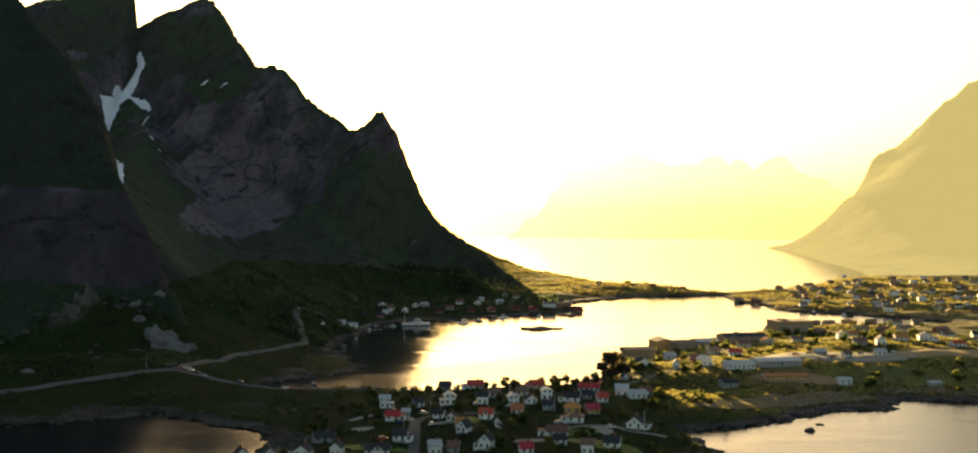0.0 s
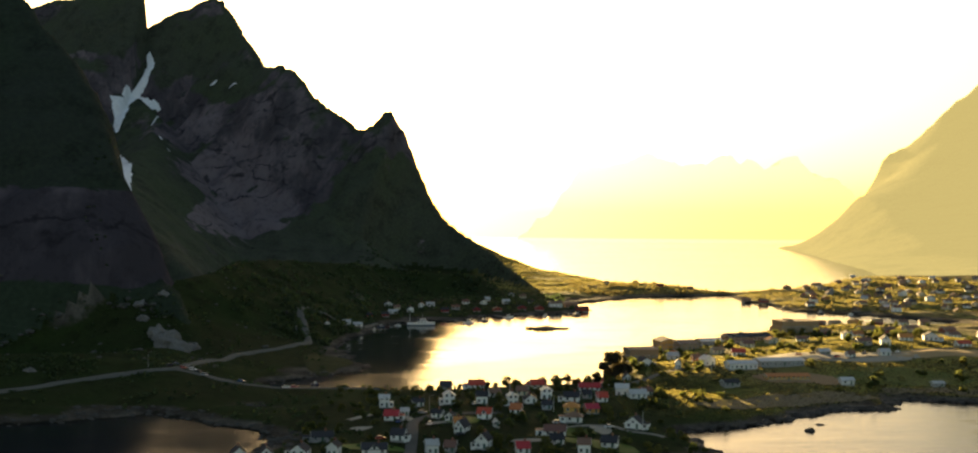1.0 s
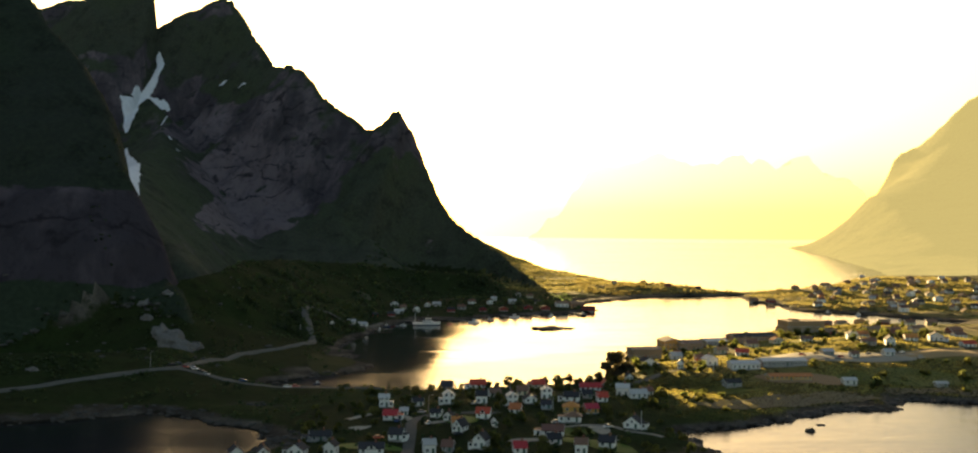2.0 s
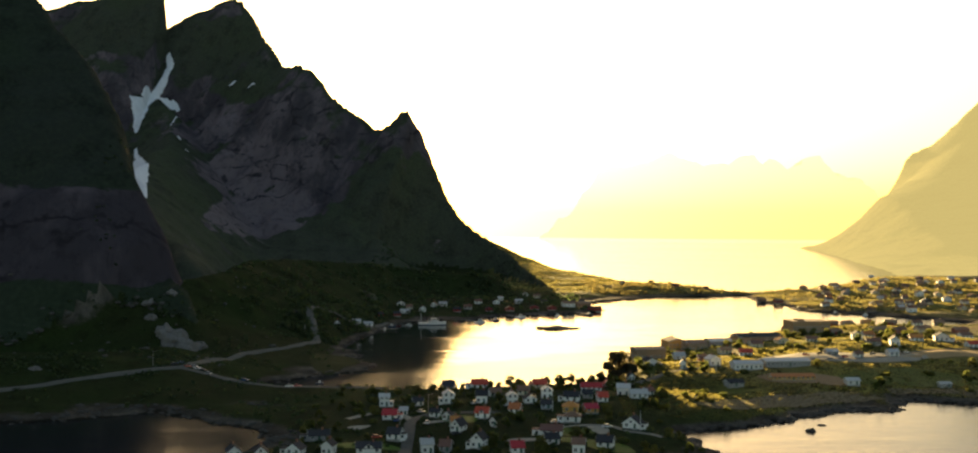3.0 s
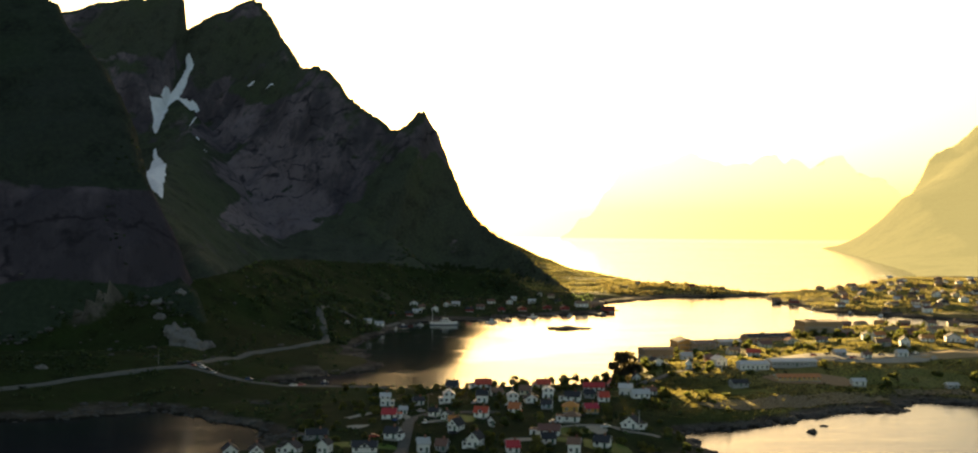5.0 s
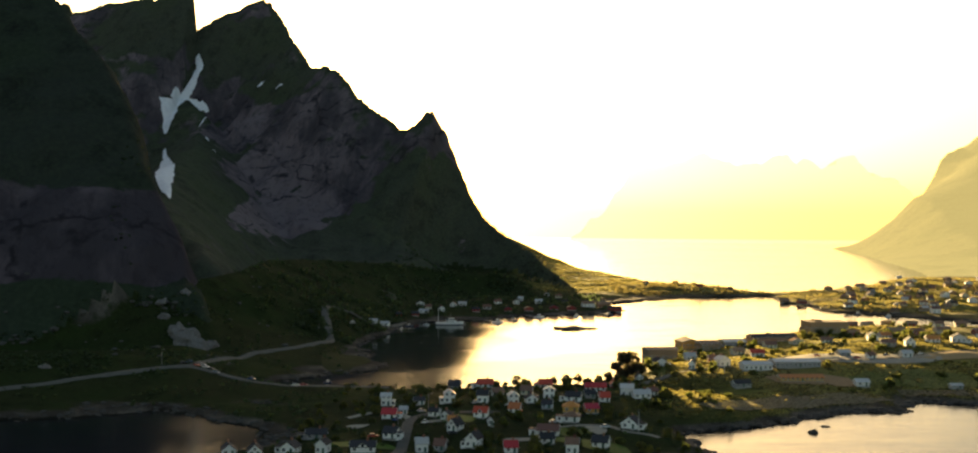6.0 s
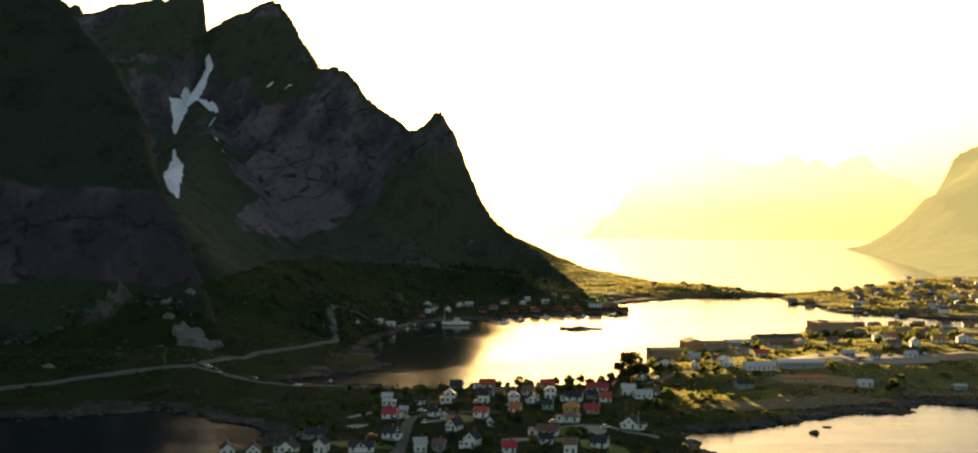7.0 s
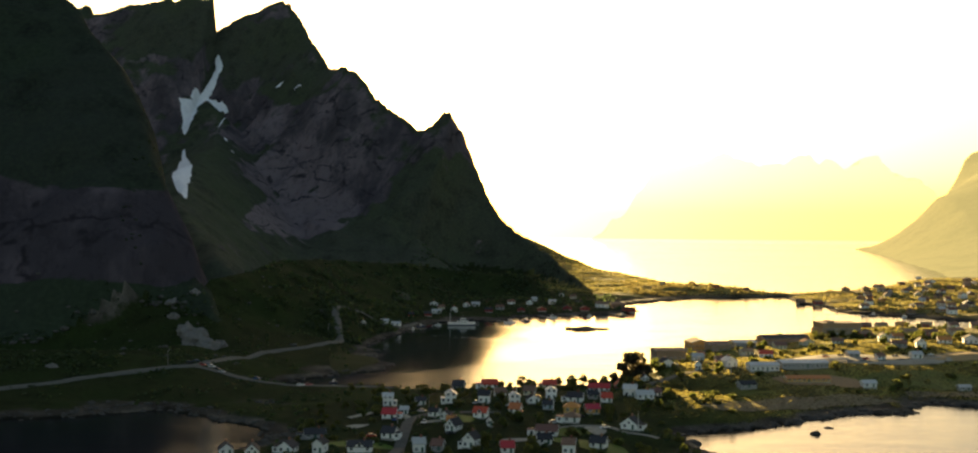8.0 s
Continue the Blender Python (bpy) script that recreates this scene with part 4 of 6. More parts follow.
def ferry(x, y, turn):
    ob = thing("ship", x, y, 0.0, turn, "white coastal boat with a low wheelhouse moored at the quay", "ship")
    part("hull", hull_geo(24, 6, 2.3), M_WHITE_HULL, ob, "white painted hull")
    part("boot_stripe", hull_geo(24.3, 6.2, 0.6), M_HULL, ob, "dark blue waterline band")
    part("deckhouse", boxes((-3.5, -2.1, 2.1, 6, 2.1, 3.9), (-1, -1.8, 3.9, 4.2, 1.8, 5.9)), M_WHITE_HULL, ob, "white deckhouse")
    part("bridge_window", boxes((-0.6, -1.84, 4.6, 4.25, 1.84, 5.4)), M_GLASS, ob, "dark bridge windows")
    for k in range(3):
        add_window(ob, -2.2 + k * 2.6, -2.1, 2.7, 0, 1.0, 0.7, False)
    part("funnel", boxes((-2.8, -0.7, 3.9, -1.6, 0.7, 6.0)), M_HULL, ob)
    part("mast", joined(tube([(1, 0, 5.9), (1, 0, 10.5)], [0.14, 0.06], 6), tube([(1, -1.2, 8.5), (1, 1.2, 8.5)], [0.06, 0.06], 5)), M_STEEL, ob)
    part("mast", tube([(-10, 0, 2.0), (-10, 0, 12)], [0.2, 0.12], 6), M_WHITE_HULL, ob, "white mast")
    return ob


def pier(x, y, turn, length, width, label="grey timber pier on posts over the lagoon"):
    ob = thing("pier", x, y, 0.0, turn, label, "pier", "piers of the lagoon")
    part("deck", boxes((0, -width / 2, 1.3, length, width / 2, 1.6)), M_PLANK, ob)
    n = max(2, int(length / 5))
    for k in range(n):
        for s in (-1, 1):
            part("post", shared("post", lambda: mesh_of("post", *tube([(0, 0, -2.5), (0, 0, 1.75)], [0.18, 0.16], 6), M_PLANK)), M_PLANK, ob, at=pose((k + 0.5) * length / n, s * (width / 2 - 0.2), 0))
    return ob


def make_car(paint):
    ob = thing("car", 0, 0, 0, 0, f"parked {paint} car beside the road", "car", "parked cars")
    prof = [(-2.15, 0.35), (2.15, 0.35), (2.2, 0.72), (1.2, 0.92), (-2.1, 0.95), (-2.2, 0.7)]
    v = [(px, -0.88, pz) for px, pz in prof] + [(px, 0.88, pz) for px, pz in prof]
    n = len(prof)
    part("body", (v, [tuple(range(n)), tuple(range(2 * n - 1, n - 1, -1))] + [(k, k + n, (k + 1) % n + n, (k + 1) % n) for k in range(n)]), CAR_PAINT[paint], ob, f"{paint} painted body")
    cab = [(1.15, 0.92), (0.45, 1.45), (-1.35, 1.48), (-2.0, 0.95)]
    v = [(px, -0.80 if pz < 1 else -0.62, pz) for px, pz in cab] + [(px, 0.80 if pz < 1 else 0.62, pz) for px, pz in cab]
    part("window", (v, [(0, 1, 2, 3), (7, 6, 5, 4), (0, 4, 5, 1), (2, 6, 7, 3)]), M_GLASS, ob, "dark car windows")
    part("cabin_roof", boxes((-1.36, -0.63, 1.465, 0.46, 0.63, 1.51)), CAR_PAINT[paint], ob)
    wheel = shared("wheel", lambda: mesh_of("wheel", *tube([(0, -0.11, 0), (0, 0.11, 0)], [0.33, 0.33], 12), M_RUBBER))
    for a in (-1.35, 1.35):
        for b in (-0.8, 0.8):
            part("wheel", wheel, M_RUBBER, ob, at=pose(a, b, 0.33))
    return ob


def lamp_post(x, y, turn=0, tall=8.0, name="street_lamp", label="grey steel street lamp beside the road"):
    z = ground_at(x, y)
    ob = thing(name, x, y, z, turn, label, "street lamp" if name == "street_lamp" else "pole", "poles along the roads")
    part("pole", tube([(0, 0, -0.4), (0, 0, tall * 0.6), (0, 0, tall)], [0.13, 0.09, 0.06], 8), M_STEEL if name == "street_lamp" else M_TRIM, ob)
    if name == "street_lamp":
        part("arm", tube([(0, 0, tall - 0.05), (0.6, 0, tall + 0.25), (1.5, 0, tall + 0.3)], [0.05, 0.045, 0.04], 6), M_STEEL, ob)
        part("lamp_head", boxes((1.3, -0.14, tall + 0.2, 2.0, 0.14, tall + 0.33)), M_STEEL, ob)
    elif name == "utility_pole":
        part("crossarm", boxes((-1.1, -0.06, tall - 0.7, 1.1, 0.06, tall - 0.55)), M_PLANK, ob)
    return ob
# ---- houses of the village ----
house(-31.1, 601.3, 4, 4.6, 5.7, 4.54, 1.48, 'white', 'grey', 'x', True, annex=1, group='village houses', beside='in the village')
house(-25.4, 562.4, -6, 6.1, 6.6, 2.44, 2.03, 'white', 'red', 'x', True, annex=1, group='village houses', beside='in the village')
house(-14.8, 595.1, 8, 4.8, 5.3, 2.35, 1.4, 'white', 'dark', 'x', True, group='village houses', beside='in the village')
house(-0.2, 591.8, 5, 5.0, 6.6, 4.45, 1.79, 'white', 'grey', 'y', True, annex=-1, group='village houses', beside='in the village')
house(-2.3, 679.1, -8, 6.0, 6.6, 2.52, 2.5, 'grey', 'dark', 'x', True, group='village houses', beside='in the village')
house(14.2, 686.2, 6, 8.2, 6.6, 2.44, 2.34, 'white', 'red', 'x', True, annex=-1, group='village houses', beside='in the village')
house(15.5, 595.2, -4, 5.0, 6.6, 3.86, 2.03, 'white', 'dark', 'x', True, group='village houses', beside='in the village')
house(29.8, 593.6, 6, 4.8, 5.7, 4.54, 1.56, 'white', 'grey', 'y', True, annex=-1, group='village houses', beside='in the village')
house(30.7, 572.8, -10, 4.8, 6.6, 2.35, 2.18, 'white', 'orange', 'x', True, group='village houses', beside='in the village')
house(46.8, 677.4, 5, 6.8, 6.6, 2.52, 2.26, 'cream', 'red', 'x', True, annex=-1, group='village houses', beside='in the village')
house(47.2, 612.7, 3, 5.0, 5.7, 4.54, 1.48, 'white', 'grey', 'y', True, group='village houses', beside='in the village')
house(45.7, 585.9, -6, 4.5, 5.7, 2.27, 1.56, 'blue', 'dark', 'x', True, group='village houses', beside='in the village')
house(58.8, 602.0, -12, 7.0, 6.6, 2.52, 2.03, 'white', 'dark', 'x', True, annex=-1, group='village houses', beside='in the village')
house(72.1, 648.2, -3, 10.5, 6.6, 2.35, 1.87, 'white', 'red', 'x', True, group='village houses', beside='in the village')
house(73.6, 605.8, 4, 4.9, 5.7, 2.52, 2.11, 'white', 'red', 'x', True, group='village houses', beside='in the village')
house(85.1, 696.3, 4, 4.0, 5.7, 2.35, 1.95, 'red', 'red', 'y', True, group='village houses', beside='in the village')
house(86.7, 630.4, -6, 6.3, 7.4, 4.2, 1.72, 'white', 'grey', 'x', True, group='village houses', beside='in the village')
house(100.1, 636.8, 14, 4.4, 4.9, 2.35, 1.56, 'white', 'brown', 'x', True, group='village houses', beside='in the village')
house(101.2, 721.2, 8, 3.6, 4.9, 2.44, 1.72, 'white', 'dark', 'y', True, group='village houses', beside='in the village')
house(56.4, 577.4, -4, 7.1, 6.6, 2.69, 2.03, 'ochre', 'orange', 'x', True, shape='hip', group='village houses', beside='in the village')
house(55.8, 557.5, -8, 7.1, 6.6, 2.44, 1.95, 'white', 'brown', 'x', True, shape='hip', annex=-1, group='village houses', beside='in the village')
house(65.7, 579.0, 12, 6.0, 5.7, 2.35, 1.72, 'ochre', 'red', 'x', True, group='village houses', beside='in the village')
house(-5.0, 557.9, -14, 4.3, 4.9, 2.27, 1.4, 'white', 'dark', 'x', True, group='village houses', beside='in the village')
house(0.6, 549.1, -10, 3.6, 4.9, 2.35, 1.56, 'white', 'dark', 'y', True, group='village houses', beside='in the village')
house(3.8, 534.8, 10, 3.1, 4.9, 2.35, 1.87, 'cream', 'orange', 'x', True, group='village houses', beside='in the village')
house(5.8, 527.2, -24, 4.2, 7.4, 2.69, 2.5, 'white', 'dark', 'y', True, group='village houses', beside='in the village')
house(14.5, 504.1, -18, 5.0, 7.4, 3.7, 2.5, 'white', 'dark', 'y', True, annex=-1, group='village houses', beside='in the village')
house(15.9, 554.2, -9, 5.7, 6.6, 2.44, 2.03, 'white', 'red', 'x', True, dormer=True, group='village houses', beside='in the village')
house(-20.4, 520.3, -12, 5.4, 6.6, 2.52, 2.18, 'white', 'dark', 'x', True, annex=1, group='village houses', beside='in the village')
house(-6.4, 501.3, 10, 4.6, 6.6, 3.86, 1.87, 'white', 'grey', 'x', True, group='village houses', beside='in the village')
house(-28.7, 491.8, 4, 9.5, 6.6, 2.52, 1.87, 'white', 'dark', 'x', True, dormer=True, group='village houses', beside='in the village')
house(-52.9, 527.2, 12, 8.6, 6.6, 2.44, 1.79, 'grey', 'dark', 'x', True, annex=-1, group='village houses', beside='in the village')
house(-44.3, 491.2, -10, 4.2, 6.6, 3.86, 1.79, 'white', 'dark', 'y', True, group='village houses', beside='in the village')
house(45.0, 527.4, -7, 8.7, 7.4, 2.44, 2.03, 'white', 'brown', 'x', True, annex=-1, group='village houses', beside='in the village')
house(43.6, 506.0, 9, 5.4, 6.6, 2.35, 1.87, 'white', 'dark', 'x', True, group='village houses', beside='in the village')
house(81.5, 547.4, -22, 7.2, 7.4, 2.44, 2.81, 'white', 'dark', 'y', True, annex=1, group='village houses', beside='in the village')
house(65.7, 507.6, -16, 6.1, 6.6, 2.52, 2.18, 'white', 'dark', 'x', True, group='village houses', beside='in the village')
house(-81.0, 488.3, 16, 5.2, 7.4, 2.52, 2.18, 'white', 'dark', 'y', True, group='village houses', beside='in the village')
house(-69.7, 484.3, 10, 4.9, 7.4, 2.52, 2.34, 'white', 'dark', 'y', True, group='village houses', beside='in the village')
house(-57.7, 494.1, -10, 5.9, 7.4, 2.52, 2.18, 'white', 'dark', 'y', True, annex=-1, group='village houses', beside='in the village')
house(20.3, 538.9, 8, 1.9, 3.3, 2.18, 1.25, 'white', 'grey', 'y', True, name='shed', chimney=False, group='village houses', beside='in the village')
house(1.2, 501.7, -8, 4.2, 6.6, 2.52, 2.03, 'grey', 'brown', 'x', True, group='village houses', beside='in the village')
house(29.3, 489.5, 6, 4.9, 6.6, 2.52, 2.03, 'white', 'red', 'x', True, group='village houses', beside='in the village')
house(53.3, 488.3, -6, 4.7, 6.6, 4.03, 1.87, 'white', 'brown', 'x', True, group='village houses', beside='in the village')
house(22.0, 620.0, 12, 5.2, 5.7, 2.44, 1.87, 'white', 'brown', 'x', True, group='village houses', beside='in the village')
house(36.6, 631.5, -10, 5.3, 5.7, 2.52, 2.03, 'cream', 'brown', 'x', True, group='village houses', beside='in the village')
house(38.4, 599.6, 10, 5.5, 5.7, 2.35, 1.87, 'white', 'dark', 'y', True, group='village houses', beside='in the village')
house(-20.1, 572.8, 0, 3.3, 4.1, 2.18, 1.25, 'white', 'grey', 'x', True, name='shed', chimney=False, group='village houses', beside='in the village')
house(67.5, 619.3, 7, 4.8, 4.9, 2.27, 1.72, 'grey', 'dark', 'x', True, group='village houses', beside='in the village')
house(93.0, 620.9, 10, 8.4, 5.7, 2.52, 1.87, 'white', 'grey', 'x', True, group='village houses', beside='in the village')

# ---- buildings of the town ----
house(125.6, 831.9, 10, 19.6, 16.0, 8.83, 1.08, 'brown', 'turf', 'x', True, name='warehouse', chimney=False, group='town buildings', beside='among gardens')
house(151.4, 887.7, 12, 13.4, 16.0, 6.9, 1.98, 'ochre', 'turf', 'y', True, name='warehouse', group='town buildings', beside='among gardens')
house(164.1, 876.8, 12, 14.1, 14.0, 4.6, 1.8, 'brown', 'turf', 'x', True, name='warehouse', chimney=False, group='town buildings', beside='among gardens')
house(184.5, 897.6, 14, 16.2, 12.0, 4.14, 1.44, 'grey', 'grey', 'x', True, name='warehouse', chimney=False, group='town buildings', beside='among gardens')
house(218.8, 930.5, 16, 34.7, 14.0, 4.6, 1.98, 'brown', 'dark', 'x', True, name='warehouse', chimney=False, group='town buildings', beside='among gardens')
house(273.6, 996.7, 10, 31.2, 20.0, 8.83, 0.9, 'brown', 'turf', 'x', True, name='warehouse', shape='flat', group='town buildings', beside='among gardens')
house(153.2, 748.2, 18, 7.0, 7.4, 3.86, 2.03, 'white', 'grey', 'y', True, group='town buildings', beside='among gardens')
house(133.8, 736.7, -12, 3.4, 5.7, 3.7, 1.87, 'white', 'dark', 'y', True, group='town buildings', beside='among gardens')
house(116.7, 758.0, 20, 7.6, 7.4, 3.7, 2.03, 'white', 'dark', 'y', True, annex=1, group='town buildings', beside='among gardens')
house(170.0, 732.4, 8, 16.8, 10.0, 3.31, 1.44, 'white', 'grey', 'x', True, name='warehouse', chimney=False, group='town buildings', beside='among gardens')
house(194.1, 740.2, 9, 27.4, 12.0, 3.13, 1.26, 'grey', 'grey', 'x', True, name='warehouse', chimney=False, group='town buildings', beside='among gardens')
house(189.8, 705.6, 6, 24.5, 8.0, 2.21, 1.26, 'ochre', 'orange', 'x', True, name='boathouse', chimney=False, group='town buildings', beside='among gardens')
house(153.6, 686.5, 16, 9.2, 6.0, 2.39, 1.44, 'grey', 'dark', 'x', True, name='boathouse', chimney=False, group='town buildings', beside='among gardens')
house(222.4, 700.5, 6, 7.3, 5.7, 2.52, 1.4, 'white', 'grey', 'x', True, name='shed', chimney=False, group='town buildings', beside='among gardens')
house(184.2, 802.4, -9, 8.2, 6.6, 2.86, 1.87, 'white', 'red', 'x', True, group='town buildings', beside='among gardens')
house(176.9, 832.8, 12, 7.8, 6.6, 2.69, 1.72, 'cream', 'turf', 'x', True, group='town buildings', beside='among gardens')
house(144.9, 824.1, -10, 6.7, 6.6, 2.69, 1.87, 'white', 'orange', 'x', True, group='town buildings', beside='among gardens')
house(290.8, 836.4, -9, 6.1, 8.2, 3.86, 2.34, 'white', 'dark', 'y', True, group='town buildings', beside='among gardens')
house(316.3, 868.5, -8, 8.5, 7.4, 2.69, 2.03, 'white', 'orange', 'x', True, group='town buildings', beside='among gardens')
house(334.9, 871.9, -10, 9.3, 8.2, 3.7, 2.18, 'white', 'dark', 'y', True, annex=1, group='town buildings', beside='among gardens')
house(278.7, 880.4, -8, 7.1, 7.4, 3.86, 1.87, 'white', 'dark', 'y', True, group='town buildings', beside='among gardens')
house(278.3, 842.2, -6, 9.5, 7.4, 2.69, 1.87, 'grey', 'brown', 'x', True, group='town buildings', beside='among gardens')
house(287.4, 963.7, 10, 8.5, 7.4, 2.86, 2.03, 'red', 'turf', 'x', True, group='town buildings', beside='among gardens')
house(321.2, 967.1, 12, 12.5, 8.2, 3.02, 2.03, 'brown', 'turf', 'x', True, group='town buildings', beside='among gardens')
house(336.5, 965.3, -8, 10.2, 7.4, 2.86, 1.87, 'red', 'brown', 'x', True, group='town buildings', beside='among gardens')
house(356.7, 970.0, 10, 11.1, 7.4, 3.02, 2.03, 'cream', 'turf', 'x', True, group='town buildings', beside='among gardens')
house(389.2, 979.1, 14, 10.5, 8.2, 2.86, 2.03, 'red', 'turf', 'x', True, group='town buildings', beside='among gardens')
house(274.0, 789.1, 8, 6.4, 5.7, 2.69, 1.72, 'white', 'grey', 'x', True, group='town buildings', beside='among gardens')
house(228.2, 890.6, 12, 8.5, 6.6, 2.52, 1.72, 'cream', 'orange', 'y', True, group='town buildings', beside='among gardens')
house(249.4, 889.4, -14, 7.8, 6.6, 2.52, 1.72, 'white', 'brown', 'x', True, group='town buildings', beside='among gardens')
house(249.2, 778.7, 10, 5.0, 4.9, 2.35, 1.4, 'white', 'brown', 'x', True, group='town buildings', beside='among gardens')
house(235.1, 788.5, 6, 6.9, 6.6, 2.35, 1.4, 'grey', 'grey', 'x', True, name='shed', chimney=False, group='town buildings', beside='among gardens')
house(150.0, 765.9, 4, 4.8, 5.7, 2.35, 1.72, 'red', 'brown', 'x', True, group='town buildings', beside='among gardens')
house(343.3, 836.1, 10, 9.3, 6.6, 2.69, 1.87, 'white', 'red', 'x', True, group='town buildings', beside='among gardens')
house(274.5, 701.1, 4, 6.3, 4.9, 2.02, 0.94, 'grey', 'grey', 'x', True, name='shed', chimney=False, group='town buildings', beside='among gardens')

for hx, hy, turn, w, wall, roof in ((296, 1046, 12, 9.5, 'brown', 'turf'), (312, 1060, -8, 8.5, 'red', 'brown'), (329, 1076, 10, 9.0, 'cream', 'turf'), (348, 1084, 6, 8.0, 'brown', 'orange'),
                                    (370, 1088, -12, 9.5, 'red', 'turf'), (394, 1092, 8, 8.5, 'white', 'brown'), (416, 1100, -6, 9.0, 'brown', 'turf'), (262, 1010, 14, 8.0, 'ochre', 'turf'),
                                    (205, 868, 10, 8.0, 'cream', 'brown'), (236, 946, -10, 8.5, 'white', 'turf'), (300, 925, 8, 8.0, 'white', 'orange'), (372, 925, 12, 9.0, 'white', 'brown'), (404, 945, -8, 9.0, 'cream', 'dark'), (140, 792, 6, 6.5, 'white', 'grey')):
    house(hx, hy, turn, w, 7.2, 2.9, 2.0, wall, roof, 'x', True, group='town buildings', beside='among gardens')

# ---- houses at the mountain foot and on the spit ----
house(-97.9, 985.1, 5, 3.8, 5.7, 2.52, 1.72, 'white', 'dark', 'y', False, group='houses at the mountain foot', beside='by the shore')
house(-87.3, 1033.2, 8, 6.4, 4.9, 2.18, 1.4, 'white', 'grey', 'x', False, group='houses at the mountain foot', beside='by the shore')
house(-79.4, 1046.6, -10, 7.9, 5.0, 2.39, 1.44, 'white', 'grey', 'x', False, name='boathouse', chimney=False, group='houses at the mountain foot', beside='by the shore')
house(-64.3, 1238.0, 10, 7.2, 6.6, 2.69, 1.87, 'white', 'dark', 'y', False, group='houses at the mountain foot', beside='by the shore')
house(-54.2, 1208.5, 8, 5.6, 6.6, 2.52, 1.72, 'cream', 'brown', 'x', False, group='houses at the mountain foot', beside='by the shore')
house(-56.6, 1181.3, -6, 8.2, 5.7, 2.35, 1.56, 'white', 'grey', 'x', False, group='houses at the mountain foot', beside='by the shore')
house(-40.7, 1190.1, 12, 5.5, 5.7, 3.7, 1.87, 'white', 'dark', 'y', False, group='houses at the mountain foot', beside='by the shore')
house(-31.2, 1229.3, -8, 5.7, 5.7, 2.69, 1.87, 'white', 'brown', 'y', False, group='houses at the mountain foot', beside='by the shore')
house(-22.9, 1238.1, 6, 7.6, 6.6, 2.52, 1.72, 'white', 'grey', 'x', False, group='houses at the mountain foot', beside='by the shore')
house(-62.1, 1152.4, 6, 6.5, 6.0, 2.39, 1.62, 'red', 'dark', 'x', False, name='boathouse', chimney=False, group='houses at the mountain foot', beside='by the shore')
house(-8.1, 1196.2, 6, 6.9, 5.7, 2.52, 1.56, 'red', 'dark', 'x', False, group='houses at the mountain foot', beside='by the shore')
house(2.0, 1215.2, -6, 7.5, 5.7, 2.52, 1.56, 'grey', 'brown', 'x', False, group='houses at the mountain foot', beside='by the shore')
house(11.9, 1253.7, 10, 6.8, 5.7, 2.52, 1.72, 'white', 'brown', 'x', False, group='houses at the mountain foot', beside='by the shore')
house(30.0, 1265.9, 8, 5.9, 5.7, 2.69, 1.72, 'white', 'dark', 'y', False, group='houses at the mountain foot', beside='by the shore')
house(34.7, 1295.2, -6, 5.0, 5.7, 2.52, 1.56, 'white', 'grey', 'x', False, group='houses at the mountain foot', beside='by the shore')
house(53.2, 1278.4, 6, 7.4, 6.6, 2.69, 1.87, 'white', 'grey', 'x', False, group='houses at the mountain foot', beside='by the shore')
house(64.1, 1418.1, 12, 5.5, 5.7, 2.52, 1.56, 'white', 'dark', 'y', False, group='houses at the mountain foot', beside='by the shore')
house(77.4, 1416.4, 6, 6.6, 5.7, 2.52, 1.56, 'cream', 'brown', 'x', False, group='houses at the mountain foot', beside='by the shore')
house(81.3, 1317.0, -4, 6.1, 5.7, 2.52, 1.72, 'white', 'dark', 'x', False, group='houses at the mountain foot', beside='by the shore')
house(103.0, 1272.0, 10, 12.0, 9.0, 3.68, 2.16, 'white', 'brown', 'x', False, name='warehouse', chimney=False, group='houses at the mountain foot', beside='by the shore')
house(120.2, 1295.3, 8, 14.0, 10.0, 4.14, 1.62, 'brown', 'turf', 'x', False, name='warehouse', chimney=False, group='houses at the mountain foot', beside='by the shore')
house(129.6, 1265.6, 8, 11.9, 9.0, 3.68, 1.44, 'red', 'dark', 'x', False, name='warehouse', chimney=False, group='houses at the mountain foot', beside='by the shore')
house(22.4, 1211.4, 4, 6.8, 6.0, 2.39, 1.62, 'red', 'dark', 'y', False, name='boathouse', chimney=False, group='houses at the mountain foot', beside='by the shore')
house(42.3, 1217.1, 10, 8.0, 6.0, 2.39, 1.62, 'red', 'turf', 'y', False, name='boathouse', chimney=False, group='houses at the mountain foot', beside='by the shore')
house(67.3, 1240.5, 6, 8.2, 6.0, 2.39, 1.62, 'red', 'dark', 'y', False, name='boathouse', chimney=False, group='houses at the mountain foot', beside='by the shore')
house(84.7, 1244.2, 8, 8.2, 7.0, 2.58, 1.62, 'red', 'brown', 'y', False, name='boathouse', chimney=False, group='houses at the mountain foot', beside='by the shore')
house(-74.7, 1124.8, 8, 4.4, 4.9, 2.35, 1.56, 'red', 'dark', 'x', False, group='houses at the mountain foot', beside='by the shore')
house(197.1, 1629.9, 8, 6.2, 6.6, 2.52, 1.56, 'white', 'dark', 'x', False, group='houses at the mountain foot', beside='by the shore')
